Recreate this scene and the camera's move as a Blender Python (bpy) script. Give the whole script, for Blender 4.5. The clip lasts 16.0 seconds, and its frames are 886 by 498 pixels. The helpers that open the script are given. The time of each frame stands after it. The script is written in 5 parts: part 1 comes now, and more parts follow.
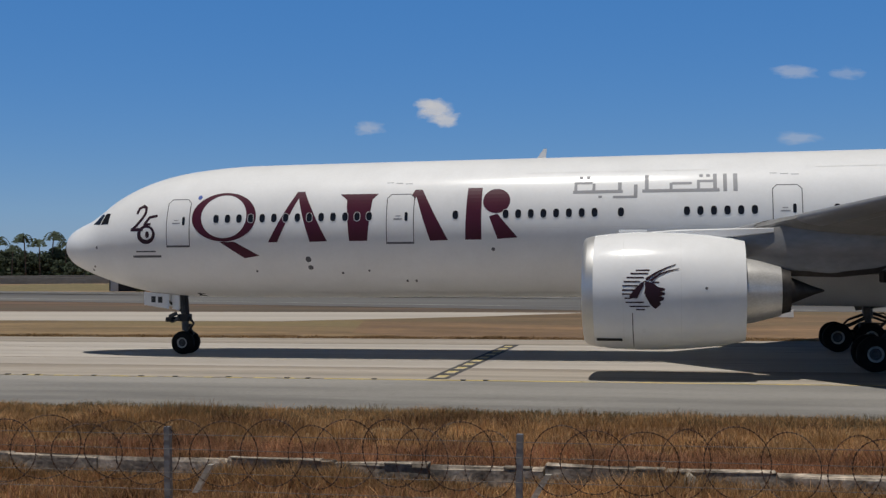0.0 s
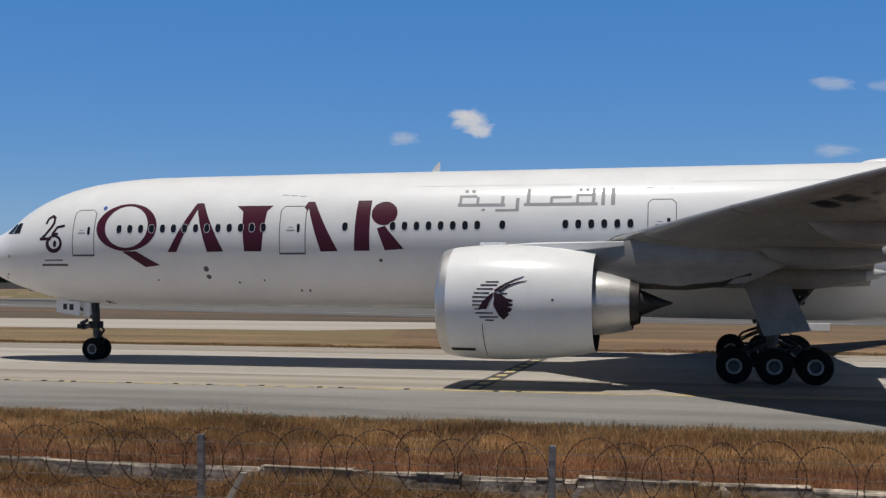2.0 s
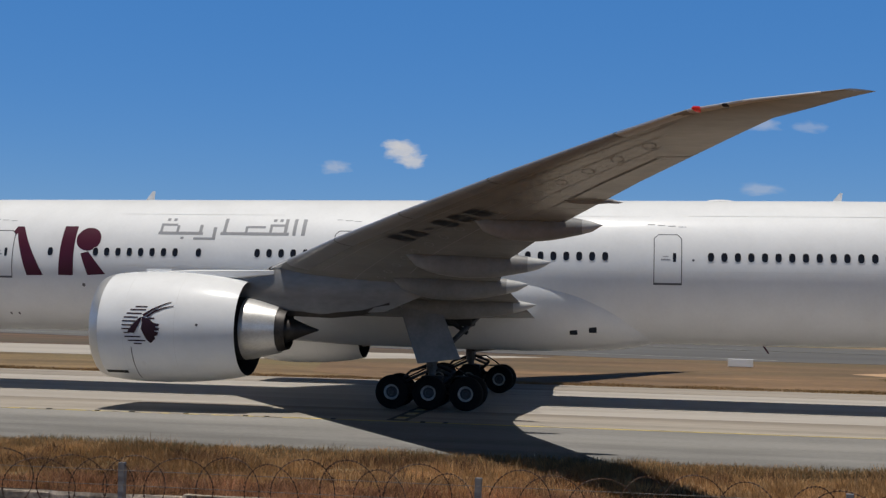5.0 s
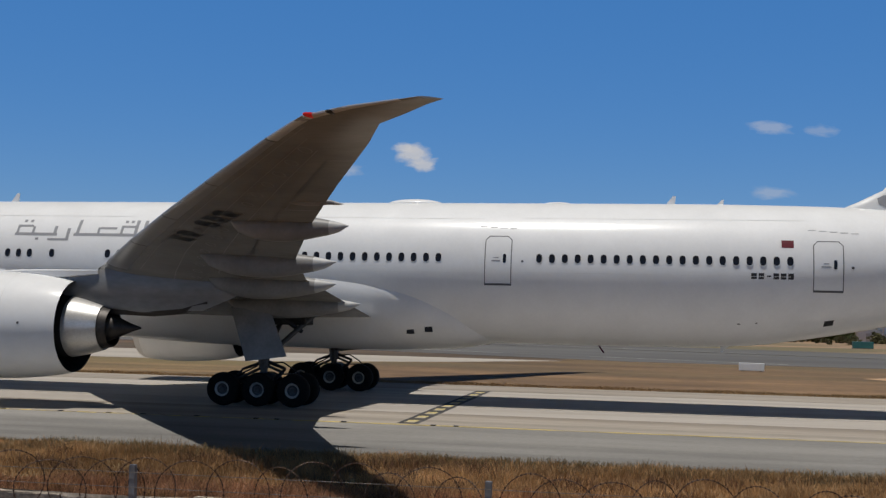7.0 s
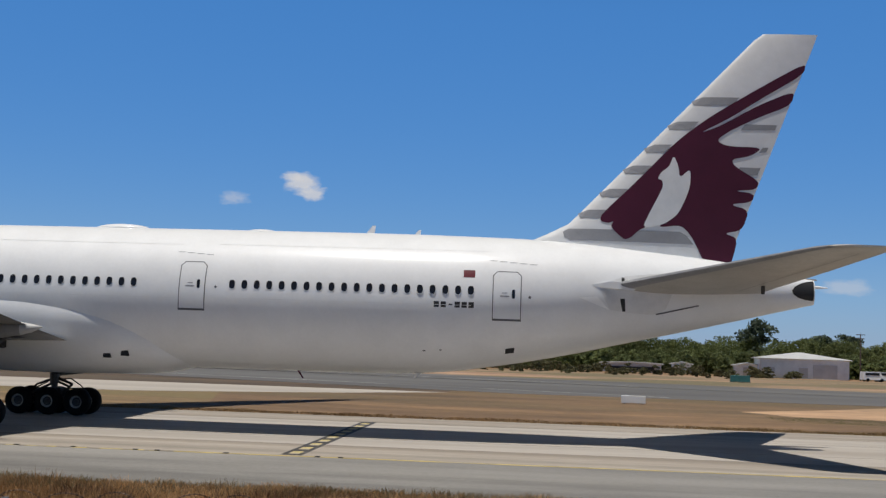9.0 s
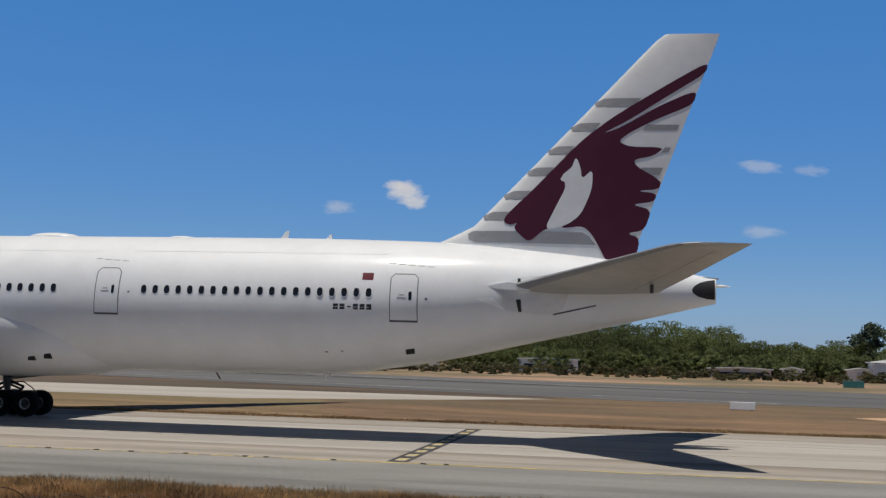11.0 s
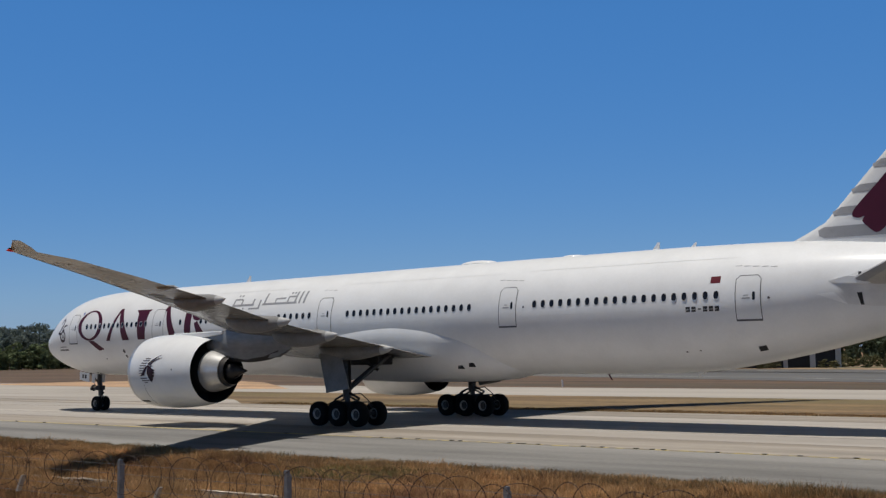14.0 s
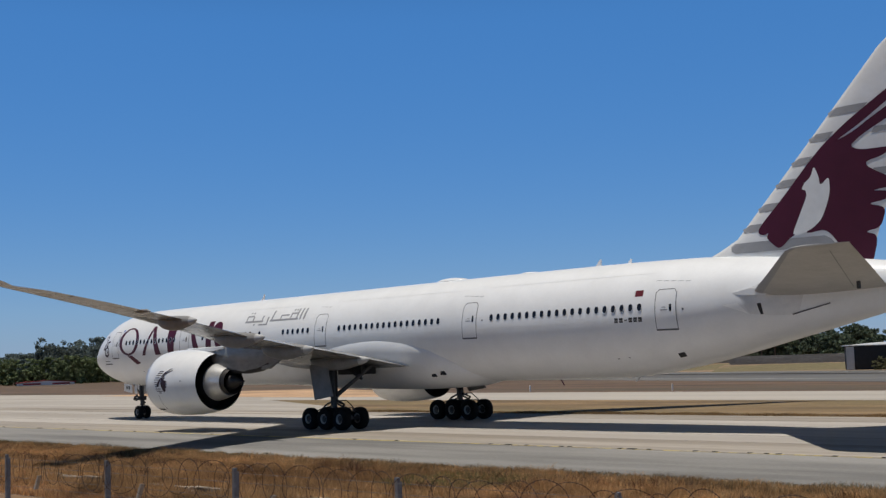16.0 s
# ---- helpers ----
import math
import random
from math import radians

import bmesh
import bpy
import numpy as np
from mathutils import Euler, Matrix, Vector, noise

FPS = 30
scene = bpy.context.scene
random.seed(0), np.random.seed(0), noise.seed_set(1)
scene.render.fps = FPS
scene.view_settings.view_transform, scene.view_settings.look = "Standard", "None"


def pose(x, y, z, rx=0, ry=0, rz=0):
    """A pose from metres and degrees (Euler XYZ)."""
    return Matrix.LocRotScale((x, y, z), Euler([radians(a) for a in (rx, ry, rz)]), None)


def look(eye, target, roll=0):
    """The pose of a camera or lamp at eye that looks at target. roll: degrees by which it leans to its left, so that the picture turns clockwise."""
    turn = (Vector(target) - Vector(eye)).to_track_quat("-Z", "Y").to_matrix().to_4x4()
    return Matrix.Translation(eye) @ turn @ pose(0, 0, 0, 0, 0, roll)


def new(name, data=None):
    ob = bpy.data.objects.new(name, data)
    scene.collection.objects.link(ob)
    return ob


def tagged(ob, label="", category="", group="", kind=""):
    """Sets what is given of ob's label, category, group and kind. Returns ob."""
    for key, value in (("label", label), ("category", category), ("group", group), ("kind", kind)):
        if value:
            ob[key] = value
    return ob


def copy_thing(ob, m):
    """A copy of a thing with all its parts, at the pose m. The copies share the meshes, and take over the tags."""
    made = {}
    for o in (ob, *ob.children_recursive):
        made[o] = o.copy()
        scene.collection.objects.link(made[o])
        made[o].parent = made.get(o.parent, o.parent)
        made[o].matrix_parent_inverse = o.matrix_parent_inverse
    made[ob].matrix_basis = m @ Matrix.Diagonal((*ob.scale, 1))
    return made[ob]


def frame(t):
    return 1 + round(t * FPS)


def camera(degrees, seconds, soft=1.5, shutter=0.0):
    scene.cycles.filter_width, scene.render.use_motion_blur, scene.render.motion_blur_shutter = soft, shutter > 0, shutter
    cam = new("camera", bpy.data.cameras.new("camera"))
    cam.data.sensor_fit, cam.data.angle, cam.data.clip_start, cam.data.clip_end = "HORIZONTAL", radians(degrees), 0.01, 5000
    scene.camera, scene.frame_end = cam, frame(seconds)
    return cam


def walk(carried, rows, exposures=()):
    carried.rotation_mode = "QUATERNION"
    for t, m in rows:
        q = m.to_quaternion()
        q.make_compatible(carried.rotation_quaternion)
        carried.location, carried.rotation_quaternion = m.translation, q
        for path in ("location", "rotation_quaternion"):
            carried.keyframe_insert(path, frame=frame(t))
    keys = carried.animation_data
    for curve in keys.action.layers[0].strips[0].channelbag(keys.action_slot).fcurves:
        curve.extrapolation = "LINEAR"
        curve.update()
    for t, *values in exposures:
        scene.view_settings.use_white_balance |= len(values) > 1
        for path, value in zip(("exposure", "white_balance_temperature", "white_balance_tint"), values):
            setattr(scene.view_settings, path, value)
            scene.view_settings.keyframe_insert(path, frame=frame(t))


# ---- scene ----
EYE = Vector((0.0, 0.0, 3.890))


def aim(yaw, pitch, roll):
    """The camera's pose from its heading to the left, its lift and its lean, in degrees."""
    y, p = radians(yaw), radians(pitch)
    return look(EYE, EYE + Vector((-math.sin(y) * math.cos(p), math.cos(y) * math.cos(p), math.sin(p))), roll)


cam = camera(40.38, 16.0, soft=1.35)
walk(cam, [
    (0, aim(11.20, 0.96, -0.30)),
    (0.5, aim(11.88, 1.18, -0.32)),
    (1, aim(12.52, 1.34, -0.19)),
    (1.5, aim(12.97, 1.41, -0.00)),
    (2, aim(12.80, 1.46, 0.14)),
    (2.5, aim(12.17, 1.47, 0.29)),
    (3, aim(11.68, 1.52, 0.42)),
    (3.5, aim(11.07, 1.73, 0.52)),
    (4, aim(10.40, 2.22, 0.73)),
    (4.5, aim(9.83, 2.69, 1.00)),
    (5, aim(9.50, 2.94, 1.18)),
    (5.5, aim(9.41, 3.02, 1.27)),
    (6, aim(9.49, 3.01, 1.29)),
    (6.5, aim(9.70, 3.00, 1.30)),
    (7, aim(10.01, 3.08, 1.32)),
    (7.5, aim(10.03, 3.30, 1.44)),
    (8, aim(8.66, 3.65, 1.76)),
    (8.5, aim(6.48, 4.24, 1.81)),
    (9, aim(4.72, 4.69, 1.89)),
    (9.5, aim(3.93, 4.94, 1.93)),
    (10, aim(4.33, 5.03, 1.90)),
    (10.5, aim(6.16, 4.99, 1.78)),
    (11, aim(9.63, 4.87, 1.55)),
    (11.5, aim(14.95, 4.71, 1.18)),
    (12, aim(21.87, 4.58, 0.73)),
    (12.5, aim(28.41, 4.64, 0.36)),
    (13, aim(33.47, 4.76, 0.02)),
    (13.5, aim(37.36, 4.89, -0.53)),
    (14, aim(39.92, 4.92, -0.92)),
    (14.5, aim(41.68, 4.94, -1.35)),
    (15, aim(42.94, 5.03, -1.62)),
    (15.5, aim(44.23, 5.14, -1.81)),
    (16, aim(44.90, 5.34, -1.80)),
], ((0, -0.52), (0.5, -0.47), (1.5, -0.44), (2.5, -0.32), (3.5, -0.35), (4.5, -0.38), (7, -0.50), (7.5, -0.42), (8, -0.76), (8.5, -0.54), (9, -0.29), (10, -0.32), (11.5, -0.42), (13.5, -0.46), (14.5, -0.37), (16, -0.36)))

# the taxiing airliner: seconds and the place of its nose along the taxiway
LINE_Y = 53.01
TAXI = ((0, -28.66), (0.5, -30.19), (1, -31.82), (1.5, -33.41), (2, -35.02), (2.5, -36.64), (3, -38.33), (3.5, -40.02), (4, -41.77), (4.5, -43.58), (5, -45.38), (5.5, -47.19), (6, -49.01), (6.5, -50.88), (7, -52.80), (7.5, -54.77), (8, -56.74), (8.5, -58.88), (9, -61.06), (9.5, -63.23), (10, -65.41), (10.5, -67.59), (11, -69.80), (11.5, -72.05), (12, -74.35), (12.5, -76.70), (13, -79.00), (13.5, -81.40), (14, -83.85), (14.5, -86.34), (15, -88.85), (15.5, -91.54), (16, -94.17))

# ---- light ----
SUN = Vector((-0.09, -0.15, 1.0)).normalized()
world = bpy.data.worlds.new("sky")
scene.world = world
world.use_nodes = True
wn = world.node_tree.nodes
sky = wn.new("ShaderNodeTexSky")
sky.sky_type, sky.sun_disc = "NISHITA", False
sky.sun_elevation = math.asin(SUN.z)
sky.sun_rotation = math.atan2(SUN.x, SUN.y)
sky.altitude, sky.air_density, sky.dust_density, sky.ozone_density = 10, 1.0, 0.2, 4.0
deep = wn.new("ShaderNodeHueSaturation")
deep.inputs["Hue"].default_value, deep.inputs["Saturation"].default_value = 0.51, 1.32
haze = wn.new("ShaderNodeMixRGB")
haze.inputs[0].default_value, haze.inputs[2].default_value = 0.55, (0.74, 2.92, 7.45, 1)
world.node_tree.links.new(sky.outputs[0], deep.inputs["Color"])
world.node_tree.links.new(deep.outputs[0], haze.inputs[1])
# towards the zenith the unseen sky is dimmed and greyed, to darken shadows
up = wn.new("ShaderNodeTexCoord")
height = wn.new("ShaderNodeSeparateXYZ")
depth = wn.new("ShaderNodeMapRange")
depth.interpolation_type = "SMOOTHSTEP"
for k, v in enumerate((0.27, 0.45, 0.0, 1.0)):
    depth.inputs[k + 1].default_value = v
fade = wn.new("ShaderNodeMixRGB")
fade.inputs[2].default_value = (0.21, 0.23, 0.29, 1)
world.node_tree.links.new(up.outputs["Generated"], height.inputs[0])
world.node_tree.links.new(height.outputs[2], depth.inputs[0])
world.node_tree.links.new(depth.outputs[0], fade.inputs[0])
world.node_tree.links.new(haze.outputs[0], fade.inputs[1])
world.node_tree.links.new(fade.outputs[0], wn["Background"].inputs[0])
wn["Background"].inputs[1].default_value = 0.108
sun = new("sun", bpy.data.lights.new("sun", "SUN"))
sun.data.energy, sun.data.angle, sun.data.color = 5.0, radians(0.5), (1.0, 0.955, 0.89)
sun.matrix_world = look(SUN * 100, (0, 0, 0))


# ---- materials ----
def material(name, color, rough=0.5, metal=0.0, vary=0.12, scale=1.5, fine=25.0, bump=0.0, bump_scale=60.0,
             stretch=(1, 1, 1), second=None, second_amount=0.5, coat=0.0, emit=0.0, island=0.0, obj_random=0.0, spec=0.5, thin=0.0):
    """A procedural surface: a base colour broken up by large stains and fine grain, with relief."""
    m = bpy.data.materials.new(name)
    m.use_nodes = True
    nt = m.node_tree
    n, l = nt.nodes, nt.links
    b = n["Principled BSDF"]
    b.inputs["Roughness"].default_value = rough
    b.inputs["Metallic"].default_value = metal
    b.inputs["Coat Weight"].default_value = coat
    b.inputs["Coat Roughness"].default_value = 0.16
    b.inputs["Specular IOR Level"].default_value = spec
    co = n.new("ShaderNodeTexCoord")
    mp = n.new("ShaderNodeMapping")
    mp.inputs["Scale"].default_value = stretch
    l.new(co.outputs["Object"], mp.inputs[0])
    big = n.new("ShaderNodeTexNoise")
    big.inputs["Scale"].default_value, big.inputs["Detail"].default_value, big.inputs["Roughness"].default_value = scale, 6, 0.6
    small = n.new("ShaderNodeTexNoise")
    small.inputs["Scale"].default_value, small.inputs["Detail"].default_value = fine, 4
    l.new(mp.outputs[0], big.inputs[0])
    l.new(mp.outputs[0], small.inputs[0])
    ramp = n.new("ShaderNodeValToRGB")
    dark = tuple(c * (1 - vary * 1.6) for c in color)
    light = tuple(min(1, c * (1 + vary)) for c in color)
    ramp.color_ramp.elements[0].position, ramp.color_ramp.elements[0].color = 0.32, (*dark, 1)
    ramp.color_ramp.elements[1].position, ramp.color_ramp.elements[1].color = 0.68, (*light, 1)
    l.new(big.outputs["Fac"], ramp.inputs[0])
    out = ramp.outputs[0]
    if second:
        other = n.new("ShaderNodeTexNoise")
        other.inputs["Scale"].default_value, other.inputs["Detail"].default_value = scale * 0.37, 7
        l.new(mp.outputs[0], other.inputs[0])
        step = n.new("ShaderNodeMapRange")
        step.inputs[1].default_value, step.inputs[2].default_value = 0.65 - second_amount * 0.4, 0.85 - second_amount * 0.4
        l.new(other.outputs["Fac"], step.inputs[0])
        mix = n.new("ShaderNodeMixRGB")
        mix.inputs[2].default_value = (*second, 1)
        l.new(step.outputs[0], mix.inputs[0])
        l.new(out, mix.inputs[1])
        out = mix.outputs[0]
    grain = n.new("ShaderNodeMixRGB")
    grain.blend_type, grain.inputs[0].default_value = "OVERLAY", min(1.0, vary * 2.0)
    l.new(out, grain.inputs[1])
    l.new(small.outputs["Fac"], grain.inputs[2])
    out = grain.outputs[0]
    if island or obj_random:
        src = n.new("ShaderNodeNewGeometry").outputs["Random Per Island"] if island else n.new("ShaderNodeObjectInfo").outputs["Random"]
        rng = n.new("ShaderNodeMapRange")
        amount = island or obj_random
        rng.inputs[3].default_value, rng.inputs[4].default_value = 1 - amount, 1 + amount
        l.new(src, rng.inputs[0])
        mul = n.new("ShaderNodeVectorMath")
        mul.operation = "SCALE"
        l.new(out, mul.inputs[0])
        l.new(rng.outputs[0], mul.inputs["Scale"])
        out = mul.outputs[0]
    l.new(out, b.inputs["Base Color"])
    if bump:
        bp = n.new("ShaderNodeBump")
        bp.inputs["Strength"].default_value, bp.inputs["Distance"].default_value = bump, 0.02
        rel = n.new("ShaderNodeTexNoise")
        rel.inputs["Scale"].default_value, rel.inputs["Detail"].default_value = bump_scale, 5
        l.new(mp.outputs[0], rel.inputs[0])
        l.new(rel.outputs["Fac"], bp.inputs["Height"])
        l.new(bp.outputs[0], b.inputs["Normal"])
    if thin:
        # light passes through thin leaves and blades
        pass_on, both = n.new("ShaderNodeBsdfTranslucent"), n.new("ShaderNodeMixShader")
        both.inputs[0].default_value = thin
        l.new(out, pass_on.inputs["Color"])
        l.new(b.outputs[0], both.inputs[1])
        l.new(pass_on.outputs[0], both.inputs[2])
        l.new(both.outputs[0], n["Material Output"].inputs[0])
    if emit:
        b.inputs["Emission Color"].default_value = (*color, 1)
        b.inputs["Emission Strength"].default_value = emit
    return m


M_WHITE = material("white_aircraft_paint", (0.75, 0.757, 0.76), 0.5, vary=0.035, scale=0.5, fine=8, coat=0.4, spec=0.25, bump=0.03, bump_scale=1.2)
M_NACELLE = material("white_nacelle_paint", (0.75, 0.757, 0.76), 0.5, vary=0.035, scale=0.8, fine=9, coat=0.5, spec=0.25)
M_WING = material("grey_wing_paint", (0.245, 0.242, 0.236), 0.24, vary=0.12, scale=0.7, fine=6, stretch=(0.4, 1, 1))
M_FAIRING = material("grey_fairing_paint", (0.235, 0.232, 0.227), 0.45, vary=0.1, scale=0.9, fine=8, spec=0.3)
M_BARE = material("polished_aluminium", (0.62, 0.62, 0.62), 0.45, metal=0.8, vary=0.04, scale=2)
M_CORE = material("heat_stained_metal", (0.62, 0.61, 0.59), 0.36, metal=0.5, vary=0.14, scale=1.5, stretch=(0.5, 1, 1))
M_HOT = material("sooty_nozzle_metal", (0.05, 0.045, 0.042), 0.5, metal=0.6, vary=0.2, scale=3)
# near-black for black parts, and painted as shade inside openings
M_DARK = material("black_parts_and_recess_shade", (0.015, 0.015, 0.017), 0.7, vary=0.2)
M_GLASS = material("dark_window_glass", (0.014, 0.014, 0.017), 0.25, vary=0.05, spec=0.35)
M_SEAM = material("dark_door_seam", (0.09, 0.09, 0.10), 0.6, vary=0.1)
M_BURGUNDY = material("burgundy_paint", (0.068, 0.010, 0.027), 0.45, vary=0.06, scale=1.0, spec=0.25)
M_GREY = material("grey_livery_paint", (0.29, 0.295, 0.31), 0.5, vary=0.05, spec=0.2)
M_LIGHT_GREY = material("pale_grey_livery_paint", (0.70, 0.705, 0.70), 0.35, vary=0.04, coat=0.3)
M_FLAG = material("maroon_flag_paint", (0.13, 0.02, 0.03), 0.35, vary=0.05)
M_BLACK = material("black_lettering_paint", (0.02, 0.02, 0.022), 0.4, vary=0.1)
M_TYRE = material("black_tyre_rubber", (0.010, 0.010, 0.010), 0.9, vary=0.25, scale=6, bump=0.2, spec=0.15)
M_RIM = material("grey_wheel_rim", (0.46, 0.45, 0.43), 0.45, metal=0.2, vary=0.15, scale=8)
M_GEAR = material("grey_gear_steel", (0.06, 0.06, 0.061), 0.45, metal=0.3, vary=0.25, scale=5)
M_BLADE = material("dark_titanium_blade", (0.08, 0.08, 0.085), 0.35, metal=0.8, vary=0.1)
M_NAV = material("red_lamp_glass", (0.55, 0.02, 0.02), 0.15, emit=0.2)
M_SHOULDER = material("grey_asphalt_shoulder", (0.18, 0.172, 0.16), 0.85, vary=0.24, scale=0.45, fine=30, stretch=(0.16, 1, 1), bump=0.3, bump_scale=40, second=(0.26, 0.248, 0.228), second_amount=0.5)
M_CONCRETE = material("pale_worn_concrete", (0.40, 0.362, 0.315), 0.85, vary=0.13, scale=0.4, fine=14, stretch=(0.09, 1, 1), bump=0.25, bump_scale=30, second=(0.31, 0.275, 0.232), second_amount=0.45)
M_PALE = material("sunlit_pale_concrete", (0.40, 0.362, 0.312), 0.85, vary=0.08, scale=0.2, fine=6, stretch=(0.1, 1, 1))
M_RUNWAY = material("grey_runway_asphalt", (0.105, 0.10, 0.093), 0.8, vary=0.15, scale=0.12, fine=4, stretch=(0.1, 1, 1), second=(0.135, 0.13, 0.12))
M_YELLOW = material("worn_yellow_paint", (0.60, 0.47, 0.16), 0.7, vary=0.2, scale=1.2, fine=30, second=(0.45, 0.38, 0.25), second_amount=0.45)
M_MARK_BLACK = material("black_marking_paint", (0.045, 0.042, 0.04), 0.8, vary=0.25, scale=3, second=(0.15, 0.14, 0.125), second_amount=0.25)
M_EARTH = material("dry_grass_ground", (0.26, 0.155, 0.08), 0.95, vary=0.28, scale=0.25, fine=6, bump=0.5, bump_scale=9, second=(0.17, 0.125, 0.055), second_amount=0.45)
M_BROWN = material("brown_dry_verge", (0.125, 0.078, 0.047), 0.95, vary=0.34, scale=0.16, fine=2, stretch=(0.14, 1, 1), second=(0.085, 0.066, 0.04), second_amount=0.4)
M_SAND = material("orange_sand_bank", (0.37, 0.235, 0.15), 0.95, vary=0.28, scale=0.12, fine=2, stretch=(0.5, 1, 1), second=(0.15, 0.125, 0.065), second_amount=0.7)
M_STRAW = material("dry_straw_blades", (0.54, 0.33, 0.152), 0.85, vary=0.34, scale=0.35, fine=3, island=0.42, second=(0.26, 0.15, 0.065), second_amount=0.45, thin=0.4)
M_LEAF = material("dusty_green_leaves", (0.165, 0.195, 0.078), 0.85, vary=0.3, scale=0.05, fine=0.5, island=0.32, second=(0.13, 0.155, 0.045), second_amount=0.5, thin=0.5)
M_LEAF_DARK = material("dark_green_leaves", (0.072, 0.098, 0.058), 0.85, vary=0.3, scale=0.06, fine=0.6, island=0.32, thin=0.3)
M_VERGE = material("olive_brown_short_grass", (0.208, 0.137, 0.066), 0.95, vary=0.36, scale=0.22, fine=5, stretch=(0.25, 1, 1), bump=0.5, bump_scale=5, second=(0.165, 0.125, 0.055), second_amount=0.5)
M_SHRUB = material("dull_green_shrub_leaves", (0.12, 0.118, 0.055), 0.85, vary=0.35, scale=0.1, fine=0.8, island=0.45, second=(0.14, 0.12, 0.05), second_amount=0.4, thin=0.3)
M_TAILPLANE = material("pale_tailplane_paint", (0.36, 0.355, 0.345), 0.4, vary=0.08, scale=0.8, fine=7)
M_SLAT = material("dark_grey_slat_paint", (0.22, 0.225, 0.24), 0.35, vary=0.08, scale=0.8, fine=7)
M_BLUE = material("blue_sticker", (0.06, 0.12, 0.42), 0.5, vary=0.1)
M_TEAL = material("teal_painted_steel", (0.04, 0.16, 0.15), 0.5, vary=0.15)
M_BARK = material("grey_brown_bark", (0.13, 0.10, 0.08), 0.9, vary=0.3, scale=4, bump=0.4)
M_WALL = material("stained_concrete_wall", (0.40, 0.335, 0.265), 0.9, vary=0.55, scale=2.6, fine=14, bump=0.8, bump_scale=14, stretch=(0.8, 1, 0.8), second=(0.14, 0.115, 0.09), second_amount=0.45)
M_COPING = material("pale_lime_stained_coping", (0.28, 0.24, 0.19), 0.9, vary=0.5, scale=2.2, fine=12, bump=0.5, bump_scale=20, second=(0.16, 0.135, 0.105), second_amount=0.5)
M_RED_STRAW = material("reddish_brown_dry_stems", (0.42, 0.215, 0.115), 0.85, vary=0.32, scale=0.5, fine=3, island=0.45, second=(0.22, 0.12, 0.065), second_amount=0.45, thin=0.4)
M_WEED = material("grey_green_seeding_weeds", (0.27, 0.21, 0.12), 0.9, vary=0.35, scale=0.35, fine=3, island=0.5, second=(0.13, 0.115, 0.055), second_amount=0.5, thin=0.35)
M_GREEN = material("green_low_weeds", (0.15, 0.165, 0.06), 0.9, vary=0.3, scale=0.8, fine=3, island=0.4, thin=0.35)
M_BOUNDARY = material("grey_boundary_concrete", (0.21, 0.20, 0.19), 0.9, vary=0.2, scale=0.3, fine=4, stretch=(0.3, 1, 1))
M_LEAF_FRESH = material("fresh_green_leaves", (0.155, 0.195, 0.09), 0.85, vary=0.3, scale=0.05, fine=0.5, island=0.35, second=(0.10, 0.14, 0.05), second_amount=0.5, thin=0.3)
# distance haze is mixed into this leaf colour, paler and bluer
M_LEAF_HAZY = material("dark_green_leaves_haze_tinted", (0.15, 0.185, 0.168), 0.85, vary=0.3, scale=0.06, fine=0.6, island=0.25, thin=0.45)
M_DASH = material("faded_yellow_marking_paint", (0.60, 0.48, 0.19), 0.75, vary=0.3, scale=2.5, fine=20, second=(0.36, 0.32, 0.25), second_amount=0.5)
M_EMBLEM = material("dark_plum_paint", (0.028, 0.010, 0.018), 0.45, vary=0.06, spec=0.25)
M_JOINT = material("tarred_joint", (0.20, 0.182, 0.158), 0.9, vary=0.3, scale=1.2, fine=20, stretch=(0.3, 1, 1))
M_LANE = material("brown_streaked_concrete", (0.345, 0.303, 0.252), 0.85, vary=0.2, scale=0.55, fine=14, stretch=(0.07, 1, 1), bump=0.25, bump_scale=30, second=(0.225, 0.19, 0.15), second_amount=0.5)
M_VERGE_BLADE = material("short_dry_verge_blades", (0.33, 0.21, 0.105), 0.9, vary=0.3, scale=0.12, fine=1.5, stretch=(0.4, 1, 1), island=0.16, second=(0.21, 0.155, 0.07), second_amount=0.45, thin=0.4)
M_SAND_BARE = material("bare_orange_sand", (0.47, 0.30, 0.175), 0.95, vary=0.2, scale=0.15, fine=2, stretch=(0.4, 1, 1), second=(0.30, 0.21, 0.12), second_amount=0.35)
# lighter grey cone, its colour raised further for the sunlit tips
M_CONE = material("pale_sunlit_fairing_tail", (0.44, 0.44, 0.435), 0.5, vary=0.08, scale=2)
M_PANEL = material("grey_panel_joint", (0.20, 0.20, 0.198), 0.5, vary=0.15, scale=2)
M_RED_VERGE = material("reddish_brown_short_grass", (0.185, 0.114, 0.058), 0.95, vary=0.32, scale=0.2, fine=4, stretch=(0.3, 1, 1), bump=0.5, bump_scale=5, second=(0.125, 0.09, 0.045), second_amount=0.45)
M_LINE = material("faded_runway_paint", (0.33, 0.32, 0.30), 0.8, vary=0.25, scale=0.3, fine=4, second=(0.16, 0.155, 0.145), second_amount=0.5)
# dark stem colour that stands for shadow gaps between grass tufts
M_GAP_SHADE = material("dark_reddish_gap_shade_stems", (0.15, 0.078, 0.042), 0.9, vary=0.3, scale=1.0, fine=4, island=0.45, thin=0.25)
M_PLATE = material("bright_white_plate", (0.88, 0.88, 0.87), 0.4, vary=0.04)
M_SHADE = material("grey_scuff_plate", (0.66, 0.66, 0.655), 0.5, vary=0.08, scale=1)
